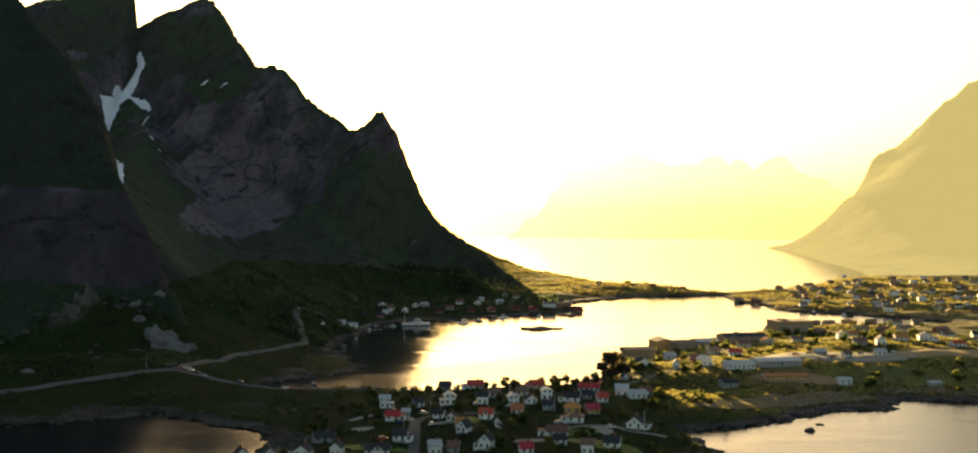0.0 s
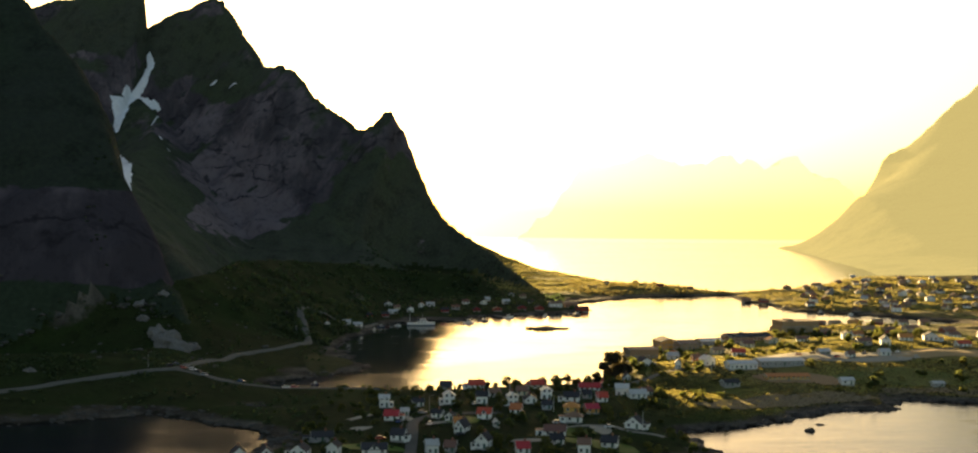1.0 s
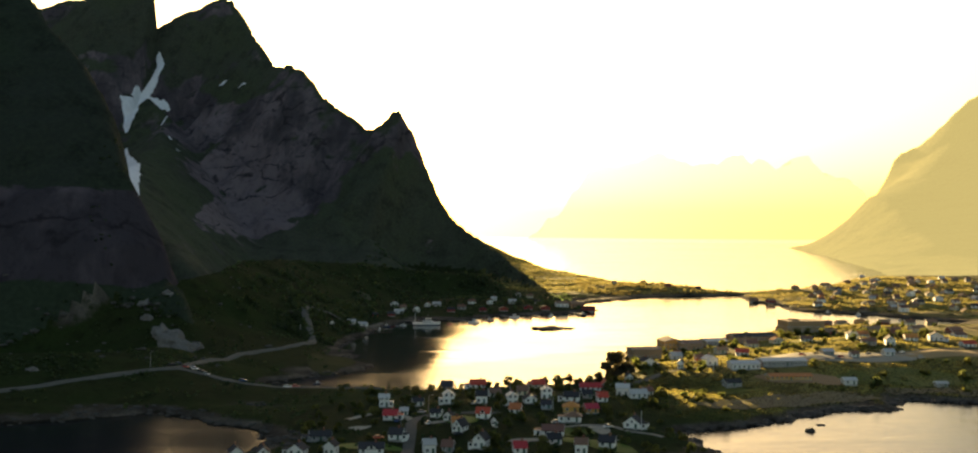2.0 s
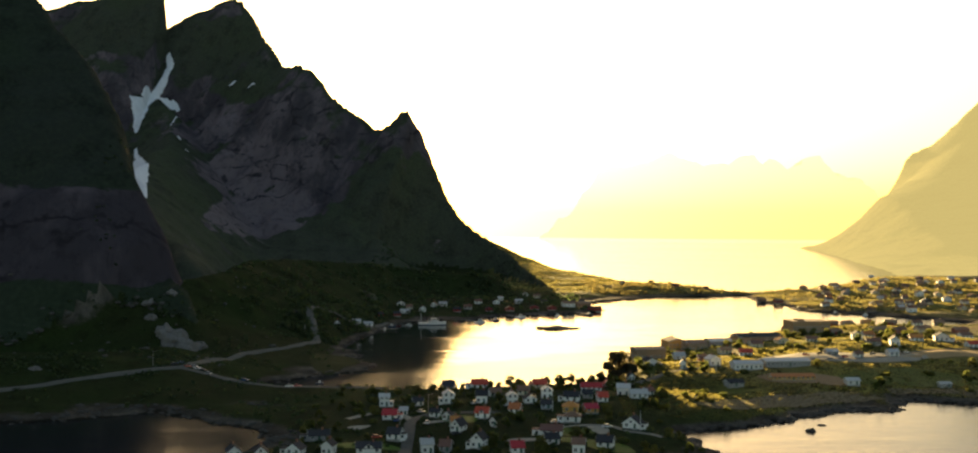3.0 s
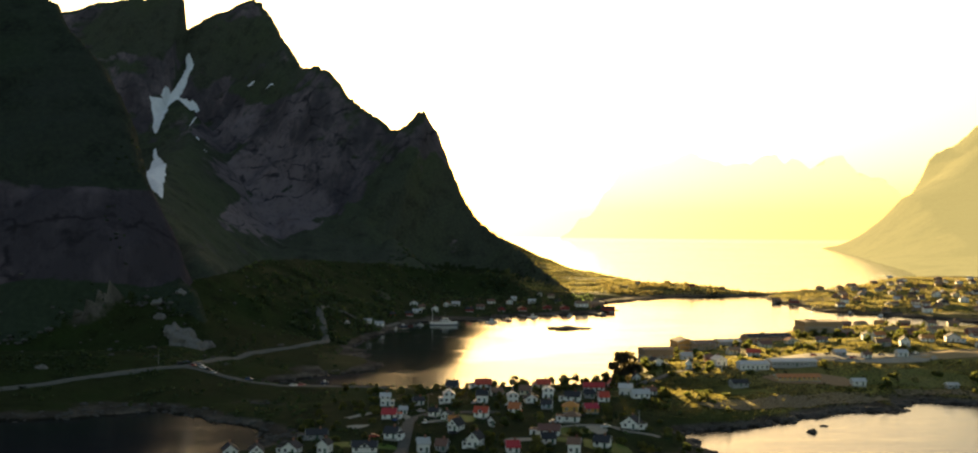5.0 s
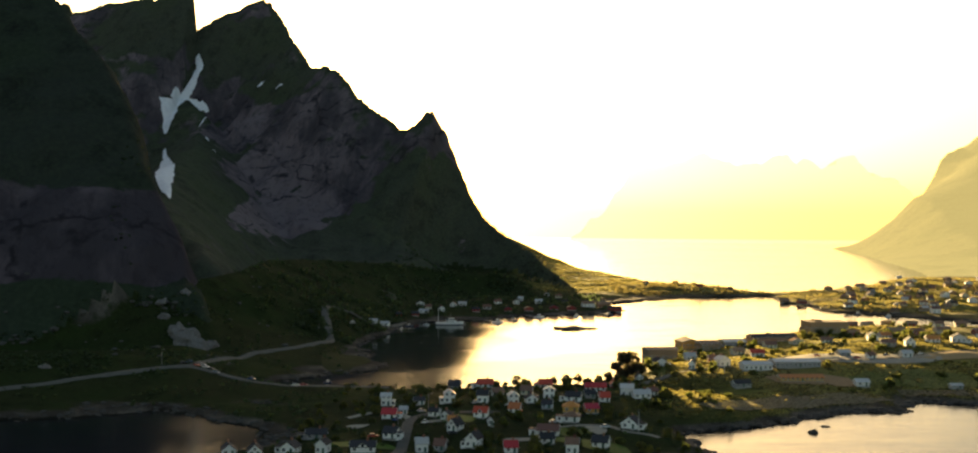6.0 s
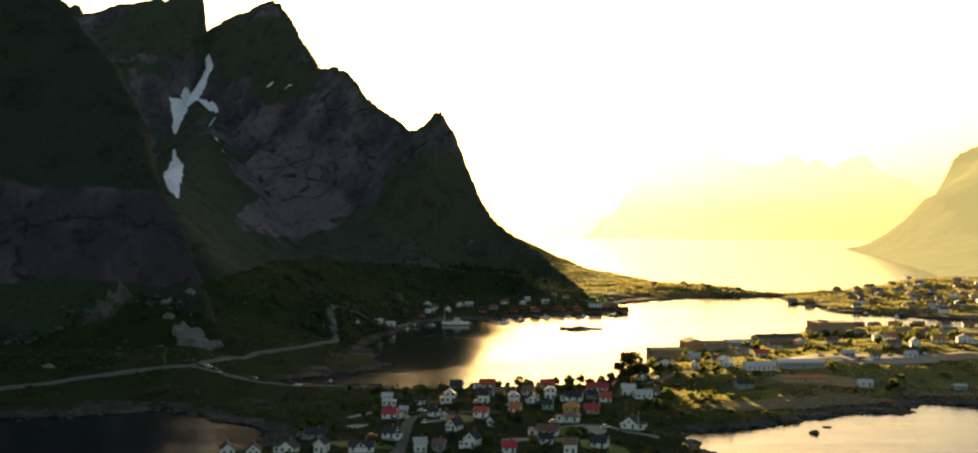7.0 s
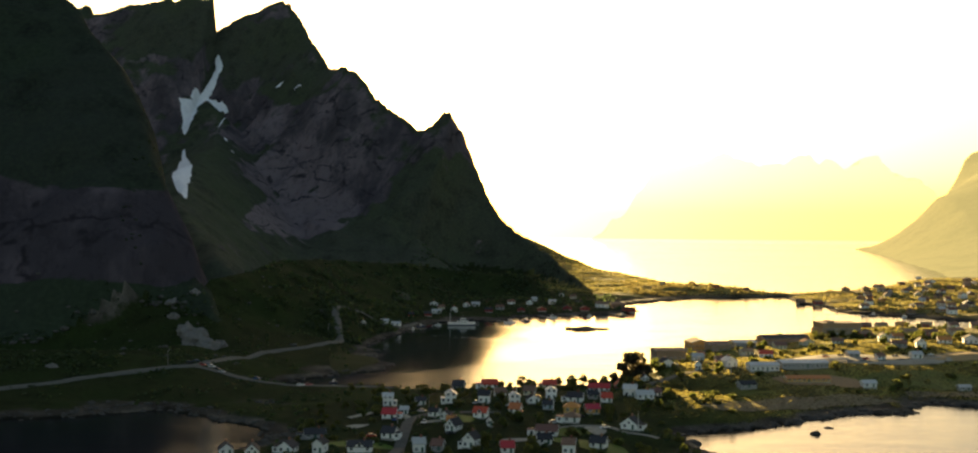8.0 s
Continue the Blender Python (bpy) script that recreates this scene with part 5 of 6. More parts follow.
house(236.3, 1639.5, 8, 6.1, 6.6, 2.52, 1.56, 'brown', 'dark', 'x', False, group='houses at the mountain foot', beside='by the shore')
house(293.7, 1559.3, 8, 6.0, 6.6, 2.52, 1.56, 'brown', 'dark', 'x', False, group='houses at the mountain foot', beside='by the shore')
house(258.0, 1573.0, 8, 7.3, 6.6, 2.52, 1.56, 'red', 'dark', 'x', False, group='houses at the mountain foot', beside='by the shore')
house(330.5, 1414.6, 8, 8.2, 8.0, 2.76, 1.8, 'brown', 'turf', 'x', False, name='boathouse', chimney=False, group='houses at the mountain foot', beside='by the shore')
house(344.5, 1392.0, 8, 8.7, 8.0, 2.76, 1.8, 'red', 'turf', 'x', False, name='boathouse', chimney=False, group='houses at the mountain foot', beside='by the shore')

# ---- houses of the far town ----
house(504.6, 1478.1, 25, 8.0, 6.0, 2.8, 2.0, 'white', 'brown', 'x', False, group='houses of the far town', beside='on the low hill')
house(409.3, 1268.0, 16, 7.1, 6.6, 2.8, 2.0, 'brown', 'dark', 'y', False, group='houses of the far town', beside='on the low hill')
house(492.2, 1691.6, 2, 8.6, 7.0, 2.5, 2.0, 'white', 'brown', 'y', False, group='houses of the far town', beside='on the low hill')
house(500.5, 1265.5, 13, 6.7, 6.7, 2.5, 2.0, 'cream', 'brown', 'y', False, group='houses of the far town', beside='on the low hill')
house(604.9, 1464.6, -18, 8.1, 5.5, 2.8, 2.0, 'cream', 'dark', 'x', False, group='houses of the far town', beside='on the low hill')
house(527.4, 1278.9, -15, 7.3, 6.9, 2.5, 2.0, 'white', 'dark', 'x', False, group='houses of the far town', beside='on the low hill')
house(403.0, 1401.0, -9, 6.0, 5.6, 4.4, 2.0, 'ochre', 'brown', 'x', False, group='houses of the far town', beside='on the low hill')
house(482.9, 1386.5, -4, 6.2, 5.8, 2.5, 2.0, 'grey', 'brown', 'x', False, group='houses of the far town', beside='on the low hill')
house(750.6, 1795.5, 24, 6.4, 5.9, 4.4, 2.0, 'grey', 'brown', 'x', False, group='houses of the far town', beside='on the low hill')
house(390.9, 1357.1, 9, 7.5, 6.6, 4.4, 2.0, 'white', 'brown', 'x', False, group='houses of the far town', beside='on the low hill')
house(668.4, 1652.4, -2, 6.6, 5.8, 4.4, 2.0, 'grey', 'turf', 'x', False, group='houses of the far town', beside='on the low hill')
house(452.7, 1376.2, -23, 6.6, 6.2, 2.8, 2.0, 'white', 'grey', 'x', False, group='houses of the far town', beside='on the low hill')
house(480.3, 1519.1, -29, 7.1, 6.3, 2.8, 2.0, 'grey', 'dark', 'y', False, group='houses of the far town', beside='on the low hill')
house(425.2, 1311.4, -3, 7.9, 5.6, 2.8, 2.0, 'grey', 'dark', 'y', False, group='houses of the far town', beside='on the low hill')
house(585.9, 1392.1, -20, 8.1, 6.8, 2.5, 2.0, 'white', 'turf', 'x', False, group='houses of the far town', beside='on the low hill')
house(540.2, 1288.5, -23, 7.8, 5.5, 2.5, 2.0, 'cream', 'brown', 'y', False, group='houses of the far town', beside='on the low hill')
house(443.5, 1474.0, 21, 7.1, 5.7, 4.4, 2.0, 'grey', 'dark', 'y', False, group='houses of the far town', beside='on the low hill')
house(471.2, 1635.1, 14, 6.4, 6.1, 2.5, 2.0, 'grey', 'turf', 'y', False, group='houses of the far town', beside='on the low hill')
house(468.9, 1291.3, 19, 7.8, 6.4, 2.8, 2.0, 'brown', 'turf', 'x', False, group='houses of the far town', beside='on the low hill')
house(636.9, 1537.3, 21, 7.9, 5.6, 2.5, 2.0, 'white', 'brown', 'x', False, group='houses of the far town', beside='on the low hill')
house(435.8, 1451.8, 4, 7.2, 5.8, 2.8, 2.0, 'grey', 'brown', 'y', False, group='houses of the far town', beside='on the low hill')
house(442.9, 1246.9, 7, 8.7, 6.3, 4.4, 2.0, 'white', 'brown', 'x', False, group='houses of the far town', beside='on the low hill')
house(570.8, 1398.0, 16, 6.7, 5.7, 2.5, 2.0, 'cream', 'dark', 'y', False, group='houses of the far town', beside='on the low hill')
house(482.1, 1415.8, 13, 7.8, 6.1, 2.8, 2.0, 'brown', 'dark', 'x', False, group='houses of the far town', beside='on the low hill')
house(502.8, 1397.7, 9, 7.8, 6.4, 4.4, 2.0, 'white', 'dark', 'y', False, group='houses of the far town', beside='on the low hill')
house(545.6, 1648.4, 8, 8.3, 5.6, 2.5, 2.0, 'white', 'dark', 'y', False, group='houses of the far town', beside='on the low hill')
house(458.6, 1330.8, -25, 8.3, 5.5, 2.8, 2.0, 'white', 'turf', 'x', False, group='houses of the far town', beside='on the low hill')
house(524.5, 1232.2, -24, 8.7, 6.5, 2.8, 2.0, 'ochre', 'brown', 'x', False, group='houses of the far town', beside='on the low hill')
house(434.5, 1323.0, -18, 7.1, 6.5, 2.5, 2.0, 'cream', 'brown', 'x', False, group='houses of the far town', beside='on the low hill')
house(376.0, 1316.6, 0, 8.6, 6.4, 2.5, 2.0, 'white', 'turf', 'x', False, group='houses of the far town', beside='on the low hill')
house(604.9, 1612.7, -8, 8.4, 6.9, 2.5, 2.0, 'white', 'brown', 'y', False, group='houses of the far town', beside='on the low hill')
house(521.3, 1578.3, -1, 7.4, 6.9, 2.8, 2.0, 'cream', 'turf', 'y', False, group='houses of the far town', beside='on the low hill')
house(492.7, 1498.6, -25, 6.5, 6.3, 2.5, 2.0, 'white', 'turf', 'x', False, group='houses of the far town', beside='on the low hill')
house(518.1, 1355.5, -9, 8.9, 6.9, 4.4, 2.0, 'white', 'dark', 'y', False, group='houses of the far town', beside='on the low hill')
house(566.3, 1776.3, 0, 6.7, 6.6, 4.4, 2.0, 'grey', 'grey', 'x', False, group='houses of the far town', beside='on the low hill')
house(654.2, 1934.0, -26, 6.7, 7.0, 2.8, 2.0, 'grey', 'brown', 'x', False, group='houses of the far town', beside='on the low hill')
house(432.6, 1535.7, 2, 8.5, 7.0, 4.4, 2.0, 'brown', 'dark', 'y', False, group='houses of the far town', beside='on the low hill')
house(461.9, 1398.1, 2, 8.1, 6.0, 2.8, 2.0, 'ochre', 'brown', 'x', False, group='houses of the far town', beside='on the low hill')
house(411.4, 1382.7, 6, 6.5, 6.0, 2.5, 2.0, 'ochre', 'brown', 'y', False, group='houses of the far town', beside='on the low hill')
house(440.0, 1272.0, 28, 8.9, 5.6, 2.8, 2.0, 'brown', 'grey', 'x', False, group='houses of the far town', beside='on the low hill')
house(692.5, 1629.8, 17, 7.8, 6.3, 2.8, 2.0, 'white', 'turf', 'x', False, group='houses of the far town', beside='on the low hill')
house(620.0, 1607.3, 2, 6.6, 6.5, 2.8, 2.0, 'cream', 'brown', 'x', False, group='houses of the far town', beside='on the low hill')
house(495.4, 1222.9, 1, 7.1, 6.1, 2.8, 2.0, 'ochre', 'turf', 'y', False, group='houses of the far town', beside='on the low hill')
house(464.3, 1315.6, -9, 8.0, 7.0, 2.5, 2.0, 'white', 'brown', 'x', False, group='houses of the far town', beside='on the low hill')
house(565.2, 1572.8, -12, 8.1, 6.0, 2.8, 2.0, 'ochre', 'turf', 'x', False, group='houses of the far town', beside='on the low hill')
house(568.2, 1502.8, 26, 7.7, 5.8, 4.4, 2.0, 'ochre', 'brown', 'y', False, group='houses of the far town', beside='on the low hill')
pick = random.Random(77)
for k in range(60):
    hx, hy = pick.uniform(395, 660), pick.uniform(1270, 1690)
    row = (pick.uniform(-25, 25), pick.uniform(6.5, 9), pick.choice(('white', 'cream', 'grey', 'brown')), pick.choice(('brown', 'dark', 'grey', 'turf')), pick.choice(('x', 'y')))
    if ground_at(hx, hy) > 3 and all((hx - a) ** 2 + (hy - b) ** 2 > (r + 9) ** 2 for a, b, r in BUILT):
        house(hx, hy, row[0], row[1], 6.4, 2.7, 2.0, row[2], row[3], row[4], False, group='houses of the far town', beside='on the low hill')
# ---- roads, yards and fields ----
ROADS = []


def laid(name, points, width, mat, label, steps=60):
    ROADS.extend((along_line(points, k / 40)[0], width * 0.5) for k in range(41))
    return road(name, points, width, mat, label, steps)


laid("coast_road", [(-420, 560), (-300, 606), (-236, 635), (-205, 657), (-183, 672), (-161, 690), (-150, 697), (-137, 692), (-127, 685), (-113, 679), (-97, 676), (-78, 677), (-60, 683), (-38, 682)], 4.2, M_ASPHALT, "pale asphalt coast road over the isthmus", 140)
laid("fjord_road", [(-157, 694), (-151, 708), (-144, 762), (-131, 811), (-115, 845), (-103, 890), (-110, 930), (-118, 975), (-105, 1010), (-84, 1030), (-76, 1060), (-68, 1100)], 4.2, M_ASPHALT, "narrow asphalt road to the fishing harbour", 120)
laid("village_street", [(-16, 470), (-15, 511), (-15, 530), (-15, 552), (-8, 563), (4, 568), (24, 570)], 4.2, M_ASPHALT, "worn asphalt village street", 60)
laid("village_lane", [(-15, 556), (-24, 575), (-35, 584), (-46, 572)], 3.0, M_GRAVEL, "pale gravel lane between the houses", 40)
laid("garden_path", [(44, 540), (59, 549), (70, 549), (78, 541), (92, 530)], 1.8, M_GRAVEL, "pale gravel garden path", 40)
laid("town_street", [(100, 700), (140, 735), (190, 745), (240, 770), (290, 800), (350, 830), (440, 850)], 4.5, M_ASPHALT, "asphalt town street", 60)
field("gravel_yard", 238, 780, 48, 26, 8, M_GRAVEL, "pale levelled gravel yard", "yard", 1)
field("bare_soil_field", 322, 796, 40, 18, 10, M_SOIL, "bare reddish brown levelled ground", "field", 2)
field("gravel_yard", -4, 545, 6, 3.5, 10, M_GRAVEL, "pale gravel driveway between the houses", "yard", 14)
field("gravel_yard", 34, 515, 7, 4, -8, M_GRAVEL, "pale gravel driveway between the houses", "yard", 15)
field("gravel_yard", -38, 548, 5, 3, 5, M_GRAVEL, "pale gravel driveway between the houses", "yard", 16)
field("gravel_turnaround", 66, 541, 4.5, 8, 0, M_GRAVEL, "pale gravel turning place", "yard", 3)
field("meadow", 262, 722, 45, 20, 6, M_MEADOW, "yellow-green sunlit meadow", "field", 5)
field("meadow", 255, 912, 50, 40, 30, M_MEADOW, "bright sunlit grass between the houses", "field", 6)
field("bare_soil_field", 199, 706, 30, 13, 8, M_SOIL, "bare brown ground beside a long low shed", "field", 4)
ribbon("heath_bank", [(122, 607), (138, 618), (158, 634), (180, 650), (206, 662), (228, 672)], [12, 18, 24, 25, 22, 10], 0.35, M_BANK, "brown heath and grey stones above the shore", "bank", 60, 14, 21)
ribbon("heath_bank", [(240, 690), (262, 689), (290, 680), (330, 672), (400, 680)], [10, 14, 20, 22, 20], 0.35, M_BANK, "brown heath and grey stones above the shore", "bank", 50, 10, 23)
field("heath", -80, 810, 15, 42, 8, M_HEATH, "dark heath grass on the low headland", "heath", 13)
field("lawn", 51, 536, 13, 9, 10, M_LAWN, "mown green lawn", "lawn", 7)
field("lawn", -32, 507, 13, 9, 0, M_LAWN, "mown green lawn", "lawn", 8)
field("lawn", 62, 510, 16, 10, 0, M_LAWN, "mown green lawn", "lawn", 9)
field("lawn", 5, 550, 9, 9, 0, M_LAWN, "mown green lawn", "lawn", 10)
field("meadow", 110, 745, 12, 22, 0, M_MEADOW, "bright sunlit grass beside the trees", "field", 12)

# ---- snow in the gullies ----
ribbon("snow_patch", [(-565, 2320), (-555, 2296), (-556, 2272), (-566, 2254), (-576, 2238), (-584, 2222)], [5, 14, 15, 15, 16, 8], 2.0, M_SNOW, "long dirty white snow patch in a rock gully", "snow", 60, 10, 1)
ribbon("snow_patch", [(-590, 2219), (-586, 2208), (-583, 2196), (-581, 2177), (-578, 2158)], [30, 28, 19, 15, 3], 2.0, M_SNOW, "ragged white snow patch below the gully", "snow", 40, 10, 12)
ribbon("snow_patch", [(-574, 2240), (-560, 2244), (-546, 2243), (-534, 2237), (-524, 2231)], [3, 6, 9, 13, 8], 2.0, M_SNOW, "white snow patch on a ledge", "snow", 40, 10, 2)
ribbon("snow_patch", [(-552, 2060), (-530, 1985), (-500, 1885)], [4, 7, 5], 2.0, M_SNOW, "thin white snow streak", "snow", 20, 5, 3)
ribbon("snow_patch", [(-482, 1815), (-455, 1720), (-417, 1585), (-381, 1460), (-357, 1392)], [8, 22, 24, 15, 3], 1.8, M_SNOW, "white avalanche snow lying in the gully", "snow", 50, 10, 4)
for k, (a, b, w) in enumerate((((-430, 2206), (-416, 2204), 2.5), ((-388, 2158), (-374, 2150), 2.5), ((-473, 2019), (-466, 2006), 5), ((-441, 1938), (-433, 1916), 4), ((-510, 2168), (-518, 2150), 3))):
    ribbon("snow_patch", [a, b], [w * 0.5, w, w * 0.4], 1.8, M_SNOW, "small white snow patch", "snow", 10, 4, 5 + k)

# ---- ships, boats and piers ----
ferry(-28, 1104, 5)
pier(-24, 1128, 170, 26, 4)
pier(2, 1141, -60, 14, 3)
pier(40, 1200, -70, 18, 4)
pier(72, 1210, -75, 16, 4)
pier(110, 1236, -60, 22, 6)
pier(-70, 1050, 10, 16, 2.5)
pier(60, 716, 80, 12, 2.4)
pier(128, 868, 120, 14, 3)
for k, (bx, by, turn, size) in enumerate(((-62, 1085, 20, 7), (-48, 1098, -30, 6), (14, 1128, 30, 11), (28, 1150, -20, 9), (52, 1186, 15, 10), (88, 1204, 60, 8), (120, 1222, 20, 9), (-66, 1058, 80, 6), (62, 735, 60, 5.5), (-78, 725, 30, 5), (270, 1062, 40, 8), (240, 1035, 10, 7), (371, 1262, 20, 9), (395, 1240, 40, 8), (348, 1320, 80, 8))):
    boat(bx, by, turn, size, M_WHITE_HULL if k % 3 else M_HULL, ("white" if k % 3 else "dark blue") + " wooden fishing boat on the lagoon")

# ---- cars ----
CARS = {k: make_car(k) for k in CAR_PAINT}
SPOTS = [(-156, 702, 60), (-154, 708, 70), (-149, 703, -20), (-146, 706, -25), (-143, 701, -30), (-139, 697, -35), (-134, 688, -40), (-113, 681.5, -10), (-88, 676, 5), (-84, 678.5, 5), (-26, 588, 60), (-12, 573, 10), (16, 572, 80), (70, 544, 20), (240, 775, 30), (226, 780, 20), (250, 782, 25), (-22, 553, 80), (-8, 541, 85), (32, 572, 5), (60, 566, 30), (12, 588, 70), (40, 612, 20), (75, 606, 60), (-28, 520, 10), (5, 520, 40), (48, 552, 12), (262, 790, 20), (285, 795, 40), (215, 772, 10)]
names = sorted(CARS)
for k, (cx, cy, turn) in enumerate(SPOTS):
    m = pose(cx, cy, ground_at(cx, cy) + 0.42, 0, 0, turn)
    proto = CARS[names[(k * 3) % 5]]
    if k < 5:
        CARS[names[k]].matrix_basis = m
    else:
        copy_thing(proto, m)

# ---- poles ----
for px, py, turn in ((-166, 694, 40), (-20, 545, 0), (-9, 575, 0), (190, 750, 0), (250, 780, 30), (300, 812, 30)):
    lamp_post(px, py, turn)
lamp_post(84, 541, 0, 9, "flagpole", "white painted flagpole in a garden")
lamp_post(48, 575, 0, 8, "flagpole", "white painted flagpole in a garden")
for px, py in ((-112, 905), (30, 628), (70, 588), (150, 720)):
    lamp_post(px, py, 30, 8, "utility_pole", "wooden utility pole with a crossarm")


# ---- rocks ----
def set_rock(name, x, y, size, flat, mat, label, seed, turn=0, sink=0.3, category="rock"):
    ob = make_rock(name, seed, size, flat, mat, label, category)
    ob.matrix_basis = pose(x, y, max(ground_at(x, y), 0) - sink * size * flat, 0, 0, turn)
    return ob


set_rock("islet", 78, 1078, 14, 0.19, M_WET_ROCK, "low dark rock islet in the bright lagoon", 3.1, 4, 0.1, "islet")
set_rock("islet", 93, 1081, 7, 0.18, M_WET_ROCK, "low dark skerry in the bright lagoon", 4.7, 0, 0.1, "islet")
set_rock("sea_rock", 167, 577, 2.8, 0.7, M_WET_ROCK, "dark wet rock standing in the bay", 5.3)
set_rock("sea_rock", 177, 594, 2.4, 0.3, M_WET_ROCK, "low dark wet rock in the bay", 6.1)
for k, (rx, ry, size, flat) in enumerate(((-178, 795, 11, 0.75), (-170, 790, 9, 0.7), (-187, 803, 8, 0.9), (-163, 797, 6, 0.6), (-200, 819, 4.5, 0.8), (-223, 672, 3.2, 0.7), (-181, 785, 5, 0.7), (-206, 835, 5, 0.6), (-192, 842, 4, 0.7))):
    set_rock("outcrop", rx, ry, size, flat, M_SCREE, "pale grey rock outcrop on the green slope", 7.0 + k * 1.7, 40 * k, 0.25)

# ---- trees ----
KINDS = [make_tree(1, 6.2, 5.4, M_LEAF, "round leafy birch tree beside the houses"), make_tree(2, 5.0, 4.8, M_LEAF, "low spreading birch tree among the houses"),
         make_tree(3, 7.4, 5.2, M_LEAF, "tall leafy birch tree beside the houses"), make_tree(4, 6.6, 6.2, M_LEAF, "broad rowan tree with a dense green crown"),
         make_tree(5, 6.8, 6.4, M_LEAF_RED, "broad copper-leaved tree beside the shore"), make_spruce(6, 8.5, 4.4, "dark pointed spruce tree among the houses"),
         make_bush(7, 2.0, 3.2, M_LEAF, "dense green garden bush"), make_bush(8, 1.6, 2.6, M_LEAF, "low green garden bush")]
used = set()
rng = random.Random(11)


def free(x, y, gap):
    if any((x - a) ** 2 + (y - b) ** 2 < (r + gap) ** 2 for a, b, r in BUILT) or any((p.x - x) ** 2 + (p.y - y) ** 2 < (r + gap) ** 2 for p, r in ROADS):
        return False
    return not any(((x - a) * c + (y - b) * s) ** 2 / rx ** 2 + ((y - b) * c - (x - a) * s) ** 2 / ry ** 2 < 1.1 for a, b, rx, ry, c, s in YARDS)


def plant(kind, x, y, size):
    m = Matrix.LocRotScale((x, y, ground_at(x, y)), Euler((0, 0, rng.uniform(0, 6.3))), (size, size, size * rng.uniform(0.9, 1.12)))
    if kind in used:
        copy_thing(KINDS[kind], m)
    else:
        used.add(kind)
        KINDS[kind].matrix_basis = m


def grove(count, x0, x1, y0, y1, kinds, lo, hi, gap=1.6):
    made = tries = 0
    while made < count and tries < count * 30:
        tries += 1
        x, y = rng.uniform(x0, x1), rng.uniform(y0, y1)
        if ground_at(x, y) > 1.5 and free(x, y, gap):
            plant(rng.choice(kinds), x, y, rng.uniform(lo, hi))
            made += 1


for x, y, kind, size in ((-12, 694, 3, 0.85), (-4, 696, 1, 0.9), (5, 697, 3, 1.0), (20, 699, 3, 1.35), (31, 700, 0, 1.4), (38, 701, 3, 1.3), (52, 705, 3, 1.4), (59, 706, 0, 1.3), (66, 710, 2, 1.1), (12, 698, 3, 1.1), (45, 703, 3, 1.2), (25, 698, 3, 1.2), (72, 708, 3, 1.2), (-32, 692, 1, 0.8), (-26, 692, 1, 0.8), (-38, 690, 6, 1.3),
                        (92, 728, 4, 1.6), (99, 736, 4, 1.45), (84, 718, 3, 1.45), (104, 748, 3, 1.1), (77, 700, 3, 1.1), (88, 712, 2, 1.0), (110, 752, 0, 1.2), (98, 700, 3, 1.2)):
    plant(kind, x, y, size * (0.75 if y < 712 else 1.0))
grove(20, 8, 96, 688, 714, [0, 3, 3, 1], 0.6, 0.95, 0.4)
grove(125, -62, 104, 478, 700, [0, 0, 1, 1, 2, 3, 3, 5], 0.5, 0.85)
grove(80, -66, 108, 470, 705, [6, 7], 0.8, 1.5, 0.6)
grove(72, 100, 360, 690, 1000, [0, 0, 1, 1, 3, 3], 0.6, 1.0)
grove(26, 244, 334, 922, 968, [0, 1, 3], 0.6, 0.95)
grove(8, 158, 188, 878, 912, [0, 3], 0.7, 1.0)
grove(12, 112, 152, 786, 834, [0, 1, 3], 0.6, 1.0)
grove(9, 306, 352, 896, 944, [0, 2, 3], 0.8, 1.2)
grove(14, 286, 420, 1000, 1090, [0, 1, 3], 0.6, 1.0)
grove(35, 100, 340, 660, 960, [6, 7], 0.9, 1.8)
grove(5, 100, 130, 604, 650, [0, 1, 3], 0.6, 0.9)
grove(12, 98, 150, 598, 670, [6, 7], 0.9, 1.5)


